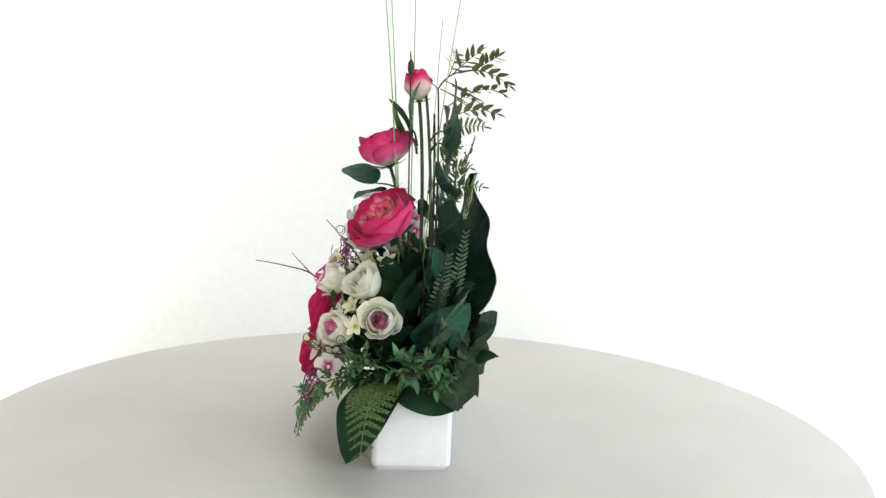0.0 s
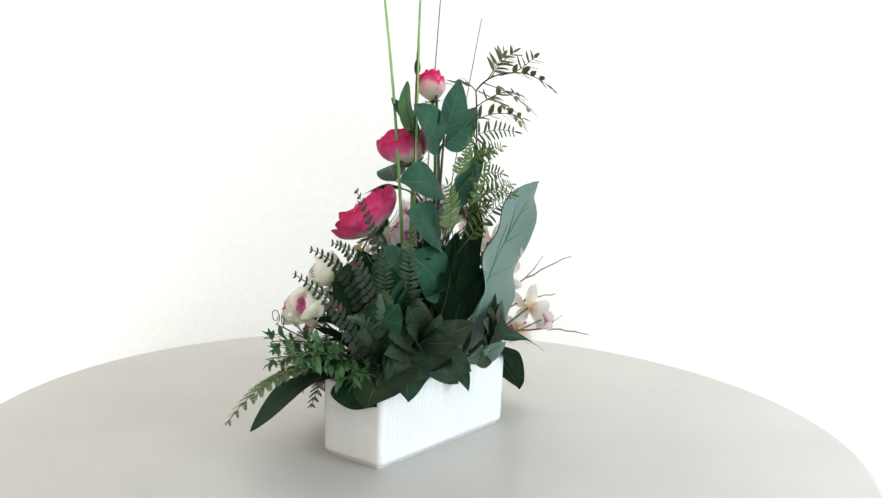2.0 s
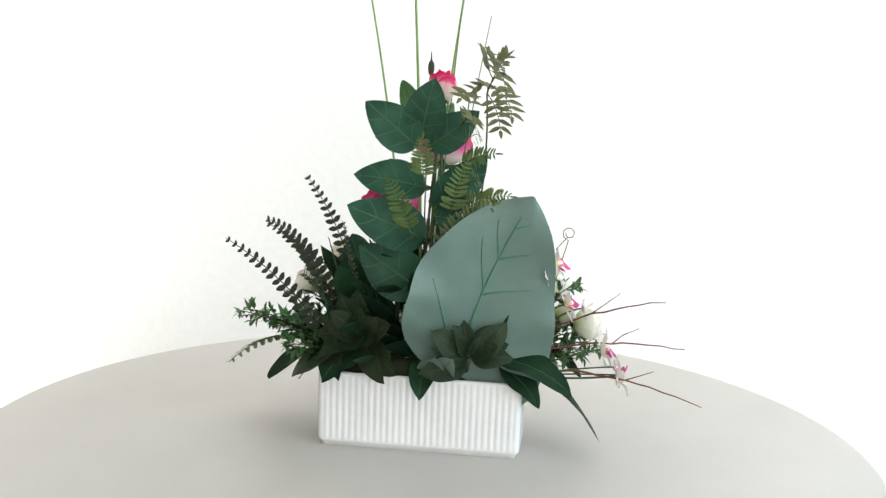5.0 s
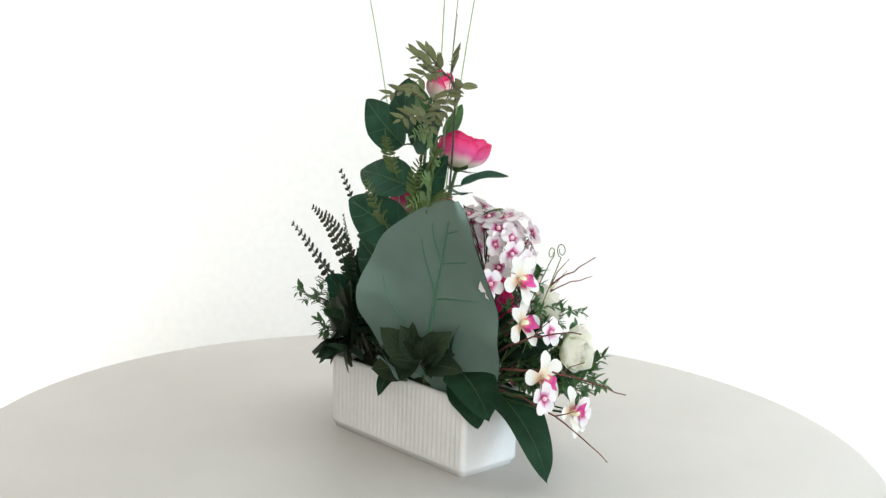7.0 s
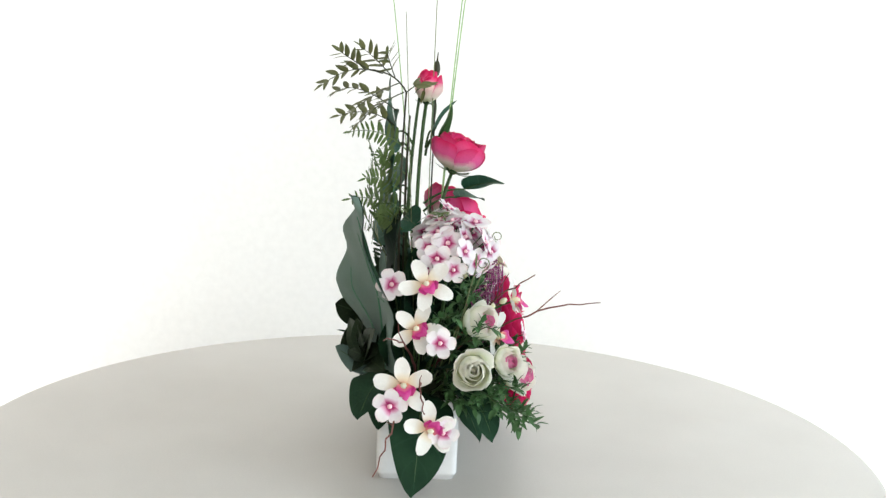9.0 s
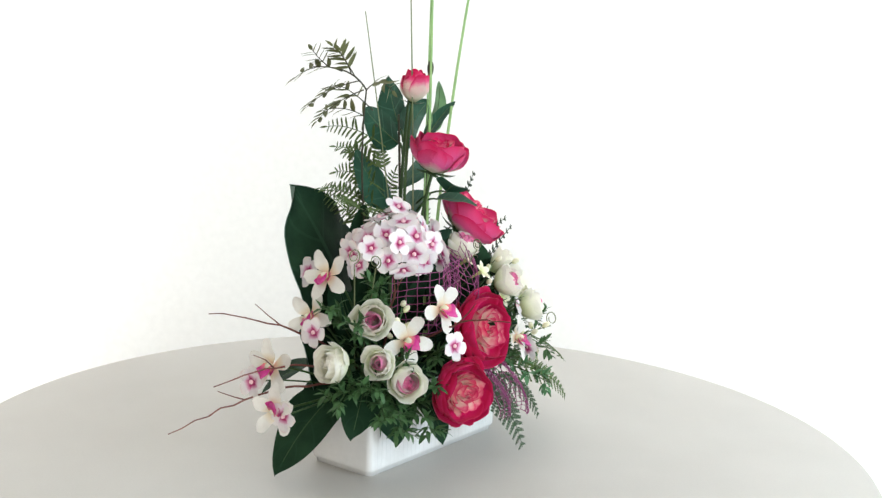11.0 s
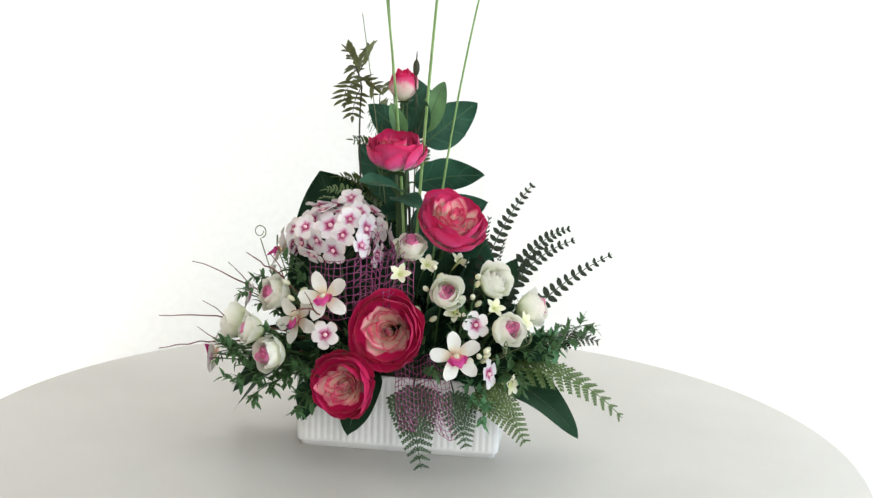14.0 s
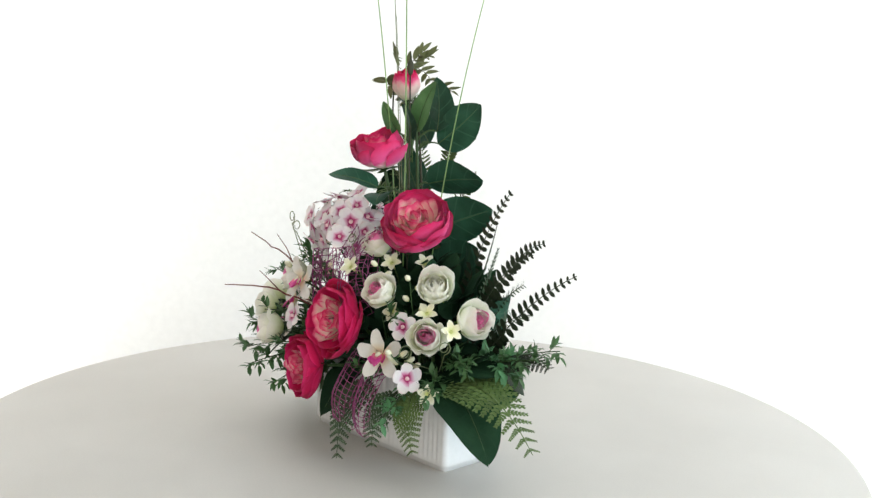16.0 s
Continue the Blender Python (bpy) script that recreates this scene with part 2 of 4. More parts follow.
def tube(name, points, r0, r1, mat, sides=6, flat=1.0):
    return mesh_of(name, *tube_data(points, r0, r1, sides, flat), mat)


def ball(name, r, mat, squash=1.0, nu=8, nv=10):
    return surf(name, lambda u, v: (r * math.sin(math.pi * u) * math.cos(math.pi * v), r * math.sin(math.pi * u) * math.sin(math.pi * v), -r * squash * math.cos(math.pi * u)), nu, nv, mat)

# ---------------------------------------------------------------- the room


def box(name, lo, hi, mat, label, bevel=0.0):
    bm = bmesh.new()
    bmesh.ops.create_cube(bm, size=1)
    for v in bm.verts:
        v.co = Vector([lo[i] if v.co[i] < 0 else hi[i] for i in range(3)])
    if bevel:
        bmesh.ops.bevel(bm, geom=bm.edges[:], offset=bevel, segments=2, affect="EDGES")
    me = bpy.data.meshes.new(name)
    bm.to_mesh(me)
    bm.free()
    me.materials.append(mat)
    return tagged(new(name, me), label, name.split("_")[0], kind="structure")


FZ, CZ = -0.75, 1.85
box("floor", (-2.2, -2.8, FZ - 0.1), (2.2, 1.3, FZ), FLOOR, "pale smooth floor under the round table")
box("ceiling", (-2.2, -2.8, CZ), (2.2, 1.3, CZ + 0.1), CEIL, "plain white painted ceiling of the studio")
box("wall_north", (-2.2, 1.15, FZ), (2.2, 1.3, CZ), WALL, "plain white wall behind the table")
# added out of view; its beige cuts and warms the bounce from the left
box("wall_west", (-2.2, -2.6, FZ), (-2.05, 1.15, CZ), BEIGE, "unseen beige side wall that keeps the left side dim and warm")
# unseen south wall, left open where the added fill lamp sits
box("wall_south", (-2.2, -2.8, FZ), (-0.46, -2.6, CZ), WALL, "plain white wall beside the opening for the rear fill light")
box("wall_south_right", (1.16, -2.8, FZ), (2.2, -2.6, CZ), WALL, "plain white wall beside the opening for the rear fill light")
box("wall_south_below", (-0.46, -2.8, FZ), (1.16, -2.6, 0.19), WALL, "plain white wall under the opening for the rear fill light")
box("wall_south_above", (-0.46, -2.8, 1.51), (1.16, -2.6, CZ), WALL, "plain white wall over the opening for the rear fill light")
box("wall_east", (2.05, -0.29, FZ), (2.2, 1.15, CZ), WALL, "plain white side wall beside the window")
box("wall_east_near", (2.05, -2.6, FZ), (2.2, -2.21, CZ), WALL, "plain white side wall beside the window")
box("wall_east_below", (2.05, -2.21, FZ), (2.2, -0.29, -0.14), WALL, "plain white side wall under the window")
box("wall_east_above", (2.05, -2.21, 1.58), (2.2, -0.29, CZ), WALL, "plain white side wall over the window")


# ---------------------------------------------------------------- the turning table
def lathe(name, profile, mat, n=96):
    verts = [(r * math.cos(2 * math.pi * k / n), r * math.sin(2 * math.pi * k / n), z) for r, z in profile for k in range(n)]
    faces = [(i * n + k, i * n + (k + 1) % n, (i + 1) * n + (k + 1) % n, (i + 1) * n + k) for i in range(len(profile) - 1) for k in range(n)]
    return mesh_of(name, verts, faces, mat)


table = thing("round_table", (-0.0116, -0.0050, FZ), "round white turning table with a satin top", "table")
TR = 0.5856
part("tabletop", lathe("tabletop", [(0.0005, 0), (0.3, 0), (TR - 0.006, 0), (TR - 0.002, -0.001), (TR, -0.004), (TR, -0.022), (TR - 0.004, -0.026), (0.0005, -0.026)], TABLE, 192), table, pose(0, 0, -FZ))
part("pedestal", lathe("pedestal", [(0.0005, 0.0), (0.26, 0.0), (0.26, 0.012), (0.05, 0.03), (0.04, 0.08), (0.04, 0.66), (0.16, 0.722), (0.0005, 0.722)], STEEL, 48), table)

# ---------------------------------------------------------------- the planter
PX, PY, PL, PW, PH = -0.0132, -0.0029, 0.2601, 0.0969, 0.098


def planter_mesh():
    """A trough: fluted long sides, plain rounded ends, a small foot and an open top."""
    def ring(z, grow, flute):
        pts = []
        hx, hy, r = PL / 2 + grow, PW / 2 + grow, 0.008
        n = 150
        for side in (-1, 1):
            for i in range(n + 1):
                x = -(hx - r) + 2 * (hx - r) * i / n
                g = flute * 0.0012 * (abs(math.sin(math.pi * (i / n) * 30)) - 1)
                pts.append((x * -side, side * (hy + g)))
            for i in range(1, 6):
                a = (math.pi / 2 if side > 0 else -math.pi / 2) + math.pi / 2 * i / 6
                cx, cy = (-(hx - r), hy - r) if side > 0 else (hx - r, -(hy - r))
                pts.append((cx + r * math.cos(a), cy + r * math.sin(a)))
            x = -hx if side > 0 else hx
            for i in range(9):
                pts.append((x, side * (hy - r) * (1 - 2 * i / 8)))
            for i in range(1, 6):
                a = (math.pi if side > 0 else 0) + math.pi / 2 * i / 6
                cx, cy = (-(hx - r), -(hy - r)) if side > 0 else (hx - r, hy - r)
                pts.append((cx + r * math.cos(a), cy + r * math.sin(a)))
        return [(x, y, z) for x, y in pts]
    rings = [ring(0.0, -0.006, 0), ring(0.0, -0.0035, 0), ring(0.0045, -0.003, 0), ring(0.006, -0.001, 0), ring(0.009, 0.0, 0), ring(0.012, 0.0, 1), ring(0.03, 0, 1), ring(0.06, 0.0003, 1), ring(PH - 0.007, 0.0005, 1), ring(PH - 0.003, 0.0003, 0.3),
             ring(PH, -0.001, 0), ring(PH, -0.005, 0), ring(PH - 0.004, -0.006, 0), ring(0.05, -0.006, 0)]
    n = len(rings[0])
    faces = [(i * n + k, i * n + (k + 1) % n, (i + 1) * n + (k + 1) % n, (i + 1) * n + k) for i in range(len(rings) - 1) for k in range(n)]
    faces.append(tuple(range(n)))
    me = mesh_of("planter_body", [v for r in rings for v in r], faces, CERAMIC)
    bm = bmesh.new()
    bm.from_mesh(me)
    bmesh.ops.recalc_face_normals(bm, faces=bm.faces)
    bm.to_mesh(me)
    bm.free()
    return me


planter = thing("planter", (PX, PY, 0), "white glazed ceramic trough planter with fluted long sides", "planter")
part("body", planter_mesh(), planter)
foam_bm = bmesh.new()
bmesh.ops.create_grid(foam_bm, x_segments=30, y_segments=12, size=0.5)
for v in foam_bm.verts:
    x, y = v.co.x, v.co.y
    v.co = Vector((x * (PL - 0.014), y * (PW - 0.014), 0.082 + 0.030 * (1 - (2 * x) ** 4) * (1 - (2 * y) ** 4) + 0.004 * noise.noise(Vector((x * 14, y * 9, 0)))))
foam_me = bpy.data.meshes.new("foam")
foam_bm.to_mesh(foam_me)
foam_bm.free()
part("foam", foam_me, planter, label="dark green floral foam", mat=FOAM)


def foot(at, pull=0.55):
    """Where a stem that ends at a point goes into the foam."""
    return Vector((max(-0.115, min(0.09, at[0] * pull)), max(-0.032, min(0.03, at[1] * 0.25)), 0.095))


# ---------------------------------------------------------------- flowers


def cup(name, R, rho, top, wide, mat, flare=0.0, close=0.0, ripple=0.03, seed=0, nu=9, nv=10, point=0.30, start=0.05, cone=0.0):
    """A cupped petal, part of a bowl about z."""
    r2 = random.Random(seed)
    p1, p2 = r2.uniform(0, 6), r2.uniform(0, 6)

    def fn(u, v):
        e = u * (1 - point * abs(v) ** 2.6)
        r = R * (start + (rho - start) * ((1 - cone) * math.sin(math.pi / 2 * min(1, e * 1.2)) ** 0.85 + cone * e))
        r += R * flare * max(0, e - 0.62) ** 1.4 * 2.4 - R * close * max(0, e - 0.55) * 1.3
        r *= 1 + ripple * math.sin(4 * v + p1) * e + ripple * 0.6 * math.sin(9 * v + p2) * e * e
        z = R * top * (e ** 1.25) + R * ripple * 0.8 * math.sin(5 * v + p2) * e * e
        a = wide * v * (0.55 + 0.45 * math.sin(math.pi / 2 * min(1, u * 1.6))) * (1 if u < 0.7 else 1 - 0.35 * (u - 0.7))
        return (r * math.cos(a), r * math.sin(a), z)
    return surf(name, fn, nu, nv, mat)


def stem(parent, base, head, way, r=0.0018, mat=None, name="stem"):
    """A stem from the thing's base to the flower's underside; points in the thing's space."""
    d = head - base
    mid = head - Vector(way).normalized() * (d.length * 0.35)
    return part(name, tube(name, curve_points((0, 0, 0), mid - base, d, 10), r * 1.1, r, mat or STEM), parent)


def head_pose(base, at, way, R, sink, spin):
    way = Vector(way).normalized()
    return facing(Vector(at) - Vector(base) - way * (R * sink), way, spin)


BIG_ROSE = [(4, 1.00, 0.66, 1.0, 0.06, 0.0, 0), (5, 0.98, 0.82, 1.0, 0.0, 0.08, 0), (4, 0.90, 0.92, 1.05, 0.0, 0.14, 0), (4, 0.77, 0.94, 1.0, 0.0, 0.10, 0), (5, 0.63, 0.89, 0.95, 0.0, 0.0, 1), (4, 0.52, 0.88, 1.0, 0.0, 0.0, 1), (4, 0.40, 0.87, 1.0, 0, 0.0, 1), (3, 0.28, 0.86, 1.1, 0, 0.0, 1), (3, 0.17, 0.88, 1.2, 0, 0.06, 1), (2, 0.09, 0.92, 1.7, 0, 0.05, 1), (2, 0.04, 0.93, 1.8, 0, 0.03, 1)]


def rose(at, way, R, rings, mats, label, group, category="flower", name="rose", spin=0.0, sink=0.5, squash=(1, 1, 1), seed=1, stem_r=0.0022, leafy=True, cones=(0.0, 0.0), loose=5.0, point=0.28):
    base = foot(at)
    ob = thing(name, base, label, category, group)
    H = head_pose(base, at, way, R, sink, spin) @ Matrix.Diagonal((*squash, 1))
    neck = H @ Vector((0, 0, 0))
    stem(ob, base, neck + base, way, stem_r)
    part("calyx", ball("calyx", R * 0.2, STEM, 0.8), ob, H @ Matrix.Translation((0, 0, R * 0.03)))
    if leafy:
        sepal = blade("sepal", R * 0.75, R * 0.28, STEM, 0.5, 0.8, 0.3, -0.9, nu=6, nv=2)
        for k in range(5):
            part("sepal", sepal, ob, H @ Matrix.Rotation(k * 1.257 + 0.3, 4, "Z") @ pose(R * 0.06, 0, -R * 0.03, 0, -12, 0))
    k0 = 0.0
    for i, (n, rho, top, wide, flare, close, m) in enumerate(rings):
        shapes = [cup("petal", R, rho, top, wide * math.pi / n * 1.25, mats[m], flare, close, 0.06 if m and R > 0.03 else 0.04, seed * 31 + i * 7 + s, point=point, cone=cones[m]) for s in range(2)]
        for k in range(n):
            r3 = random.Random(seed * 100 + i * 10 + k)
            tilt, swing, grow = r3.uniform(-loose, loose), r3.uniform(-0.3, 0.3), r3.uniform(0.92, 1.07)
            part("petal", shapes[k % 2], ob, H @ Matrix.Rotation(k0 + swing + 2 * math.pi * k / n, 4, "Z") @ pose(0, 0, (k % 2) * R * 0.03, r3.uniform(-loose, loose), tilt, 0) @ Matrix.Diagonal((grow, grow, grow, 1)))
        k0 += math.pi / n + 0.35
    return ob


G = "pink roses in the planter"
rose((-0.016, -0.118, 0.174), polar(-92, 12), 0.0475, BIG_ROSE, (PINK_OUT, PINK_IN), "large open hot-pink fabric rose with salmon centre", G, cones=(0.10, 0.55), loose=5.0, seed=3, squash=(0.96, 1.06, 0.9))
rose((-0.066, -0.126, 0.105), polar(-103, 2), 0.0425, BIG_ROSE, (PINK_OUT, PINK_IN), "large open crimson-pink fabric rose hanging over the planter", G, cones=(0.10, 0.55), loose=5.0, seed=5, spin=1.0, squash=(1.0, 1.0, 0.9))
rose((0.048, -0.045, 0.296), polar(-58, 50), 0.0455, BIG_ROSE, (PINK_UP, PINK_IN), "open bright pink fabric rose on a tall stem", G, cones=(0.10, 0.55), loose=5.0, seed=8, spin=0.4)
CUPPED = [(5, 1.0, 1.02, 1.0, 0.0, 0.06, 0), (5, 0.98, 1.12, 1.0, 0.0, 0.18, 0), (4, 0.88, 1.18, 1.05, 0, 0.28, 0), (4, 0.72, 1.20, 1.05, 0, 0.28, 0), (4, 0.54, 1.18, 1.05, 0, 0.22, 1), (3, 0.38, 1.16, 1.1, 0, 0.14, 1), (3, 0.22, 1.14, 1.25, 0, 0.06, 1), (2, 0.10, 1.12, 1.7, 0, 0, 1)]
rose((-0.025, -0.046, 0.378), (0.0, -0.34, 0.94), 0.0385, CUPPED, (PINK_UP, PINK_IN), "cupped pink fabric rose with white-green underside", G, squash=(1.02, 0.86, 0.90), cones=(0.15, 0.8), loose=6.0, point=0.15, seed=11, sink=0.55)
BUD = [(4, 0.98, 1.95, 1.0, 0.0, 0.42, 0), (4, 0.92, 2.1, 1.0, 0.0, 0.62, 0), (3, 0.74, 2.2, 1.1, 0, 0.6, 0), (3, 0.5, 2.2, 1.2, 0, 0.4, 0)]
rose((-0.024, -0.006, 0.461), (0.05, -0.12, 1), 0.0205, BUD, (BUDPINK, BUDPINK), "closed pink and white rosebud at the top", G, name="rosebud", seed=14, sink=1.0, squash=(1, 1, 0.86))

SMALL = [(4, 1.0, 1.40, 1.0, 0.36, 0.0, 0), (4, 0.96, 1.62, 1.05, 0.10, 0.26, 0), (4, 0.89, 1.70, 1.1, 0.0, 0.40, 0), (3, 0.79, 1.74, 1.15, 0.0, 0.46, 0), (3, 0.66, 1.73, 1.2, 0.0, 0.42, 1), (3, 0.50, 1.71, 1.25, 0, 0.36, 1), (3, 0.35, 1.69, 1.3, 0, 0.2, 1), (2, 0.20, 1.67, 1.6, 0, 0.1, 1), (2, 0.09, 1.64, 1.7, 0, 0.0, 1)]
G = "small cream roses"
PINKY, PLAIN = "small cream rose with a pink centre", "small plain white rose, half open"
for i, (at, az, el, mats, label, R) in enumerate([
        ((-0.164, -0.065, 0.199), -132, 18, (CREAM, BLUSH), PINKY, 0.0245), ((-0.157, -0.112, 0.136), -122, 5, (CREAM, BLUSH), PINKY, 0.024),
        ((-0.215, -0.059, 0.157), -178, 8, (CREAM, CREAM), PLAIN, 0.0245), ((0.050, -0.101, 0.219), -72, 28, (CREAM, BLUSH), PINKY, 0.0225),
        ((0.101, -0.061, 0.227), -40, 35, (CREAM, CREAM), PLAIN, 0.0245), ((0.121, -0.091, 0.177), -48, 18, (CREAM, BLUSH), PINKY, 0.0235),
        ((0.146, -0.045, 0.194), -5, 15, (CREAM, BLUSH), PINKY, 0.0240), ((0.001, -0.066, 0.264), -75, 62, (CREAM, BLUSH), PINKY, 0.0215),
        ((-0.185, -0.098, 0.160), -150, 12, (CREAM, BLUSH), PINKY, 0.020)]):
    rose(at, polar(az, el), R * 0.84, SMALL, mats, label, G, name="small_rose", spin=i * 1.3, sink=0.75, seed=20 + i, stem_r=0.0015, point=0.16)

G = "ivory orchids"
OPET = [blade("petal", 0.0310, 0.0172, ORCHID, 0.7, 0.5, 0.16, b, wave=0.09, nu=14, nv=6) for b in (-0.5, 0.5, 0.8)]
OLIP = blade("lip", 0.0205, 0.0150, LIP, 0.55, 0.4, 0.6, 1.3, wave=0.06, nu=7, nv=4)
OLOBE = blade("side_lobe", 0.0145, 0.0105, LIP, 0.5, 0.4, 0.5, -0.8, nu=8, nv=4)
OCOL = ball("column", 0.0042, JASMINE, 1.5, 6, 8)


def orchid(at, way, size=1.0, spin=0.0):
    base = foot(at)
    ob = thing("orchid", base, "ivory orchid flower with a magenta lip", "flower", G)
    H = head_pose(base, at, way, 0.01, 0.3, 0) @ Matrix.Rotation(spin, 4, "Z")
    stem(ob, base, H.translation + base, way, 0.0013)
    for k in range(5):
        part("petal", OPET[(k * 2 + 1) % 3], ob, H @ Matrix.Rotation(2 * math.pi * k / 5 + math.pi / 2, 4, "Z") @ pose(0.002, 0, 0.001 * (k % 2), 0, -24 + 26 * ((k * 3) % 5) / 5, 0) @ Matrix.Diagonal((size, size, size, 1)))
    part("lip", OLIP, ob, H @ Matrix.Rotation(-math.pi / 2, 4, "Z") @ pose(0.0, 0, 0.004, 0, -48, 0) @ Matrix.Diagonal((size, size, size, 1)), "magenta lip")
    for sg in (-1, 1):
        part("side_lobe", OLOBE, ob, H @ Matrix.Rotation(-math.pi / 2 + sg * 1.0, 4, "Z") @ pose(0.001, 0, 0.003, 0, -38, 0) @ Matrix.Diagonal((size, size, size, 1)), "magenta side lobe")
    part("column", OCOL, ob, H @ pose(0, 0, 0.006), "yellow column")
    return ob


for at, az, el, size, spin in [((-0.176, -0.006, 0.244), 182, 18, 1.0, 0.5), ((-0.192, 0.004, 0.196), 183, 18, 0.95, 0.9), ((-0.240, 0.018, 0.144), 184, 12, 1.05, 0.1),
                               ((-0.262, -0.012, 0.103), 190, 8, 0.95, 2.6), ((-0.095, -0.114, 0.210), -96, 18, 1.0, 0.4), ((-0.133, -0.094, 0.175), -120, 12, 0.98, 0.7), ((0.066, -0.114, 0.147), -72, 14, 1.0, 0.2)]:
    orchid(at, polar(az, el), size, spin)

FPET = [blade("petal", 0.0175, 0.0148, FLORET, 0.62, 0.36, 0.10, b, wave=0.05, nu=10, nv=6) for b in (-0.35, 0.35, 0.7)]
FEYE = ball("eye", 0.0026, BEAD, 1.0, 6, 8)


def floret(parent, H, size):
    """Five round petals and a bead."""
    for k in range(5):
        part("petal", FPET[(k * 2) % 3], parent, H @ Matrix.Rotation(2 * math.pi * k / 5, 4, "Z") @ pose(0.0006, 0, 0.0006 * (k % 2), 0, -8, 0) @ Matrix.Diagonal((size, size, size, 1)))
    part("eye", FEYE, parent, H @ pose(0, 0, 0.002) @ Matrix.Diagonal((size, size, size, 1)), "pale pink bead")


G = "single white florets"
for i, (at, az, el, size) in enumerate([((-0.212, -0.022, 0.186), 182, 10, 1.0), ((-0.089, -0.128, 0.167), -100, 15, 1.0), ((0.086, -0.097, 0.183), -62, 18, 0.98), ((-0.255, 0.032, 0.126), 180, 5, 1.1),
                                         ((-0.262, -0.026, 0.100), 185, 0, 1.0), ((-0.164, 0.033, 0.241), 175, 15, 1.05), ((0.104, -0.105, 0.126), -20, 8, 1.05)]):
    base = foot(at)
    ob = thing("floret", base, "small white floret with a magenta eye", "flower", G)
    stem(ob, base, Vector(at), polar(az, el), 0.001)
    floret(ob, facing(Vector(at) - base, polar(az, el), i * 0.9), size)

# the ball of florets
HC, HR = Vector((-0.092, -0.032, 0.263)), 0.057
base = foot(HC)
hyd = thing("hydrangea", base, "rounded hydrangea head of white and pink florets", "flower")
stem(hyd, base, HC - Vector((0, 0, 0.03)), (0, 0, 1), 0.0022)


def joined_floret():
    vs, fs, al = [], [], []
    for k in range(5):
        me = FPET[(k * 2) % 3]
        m = Matrix.Rotation(2 * math.pi * k / 5, 4, "Z") @ pose(0.0006, 0, 0.0006 * (k % 2), 0, -8, 0)
        o = len(vs)
        vs += [m @ v.co for v in me.vertices]
        fs += [tuple(o + i for i in f.vertices) for f in me.polygons]
        al += [d.value for d in me.attributes["along"].data]
    return mesh_of("floret", vs, fs, FLORET, al)


FLO = joined_floret()
NF = 44
for i in range(NF):
    zc = 1 - 1.25 * (i + 0.5) / NF
    a = i * 2.39996
    d = Vector((math.cos(a) * math.sqrt(max(0, 1 - zc * zc)), math.sin(a) * math.sqrt(max(0, 1 - zc * zc)), zc))
    if d.y > 0.55:
        continue
    r = HR * rng.uniform(0.80, 1.08)
    c = HC - base + Vector((d.x * r * 1.05, d.y * r, d.z * r * 0.95))
    wob = (d + Vector((rng.uniform(-0.6, 0.6), rng.uniform(-0.6, 0.6), rng.uniform(-0.5, 0.4)))).normalized()
    s = rng.uniform(0.88, 1.16)
    f = part("floret", FLO, hyd, facing(c, wob, rng.uniform(0, 6)) @ Matrix.Diagonal((s, s, s, 1)))
    part("eye", FEYE, f, pose(0, 0, 0.002), "pale pink bead")
    part("stalk", tube("stalk", [HC - base - Vector((0, 0, 0.03)), c * 0.5 + (HC - base) * 0.5 - Vector((0, 0, 0.01)), c], 0.0007, 0.0007, STEM, 4), hyd)

G = "pale jasmine flowers"
JPET = blade("petal", 0.014, 0.0085, JASMINE, 0.5, 0.5, 0.3, 0.4, nu=6, nv=2)
JTUBE = tube("throat", [Vector((0, 0, -0.014)), Vector((0, 0, -0.006)), Vector((0, 0, 0.001))], 0.0009, 0.0024, JASMINE, 8)
for i, (at, az, el) in enumerate([((-0.006, -0.103, 0.240), -80, 35), ((0.106, -0.078, 0.200), -50, 40), ((0.056, -0.038, 0.247), -30, 50), ((0.142, -0.073, 0.185), -25, 25), ((0.130, -0.096, 0.112), -35, 5), ((0.02, -0.06, 0.245), -60, 40), ((0.06, -0.09, 0.196), -90, 20)]):
    base = foot(at)
    ob = thing("jasmine", base, "small pale-yellow five-petalled flower on a thin stem", "flower", G)
    stem(ob, base, Vector(at) - polar(az, el) * 0.013, polar(az, el), 0.0009)
    for k in range(5):
        part("petal", JPET, ob, facing(Vector(at) - base, polar(az, el), i) @ Matrix.Rotation(k * 1.2566, 4, "Z") @ pose(0.001, 0, 0, 0, -25, 0))
    part("throat", JTUBE, ob, facing(Vector(at) - base, polar(az, el), i))

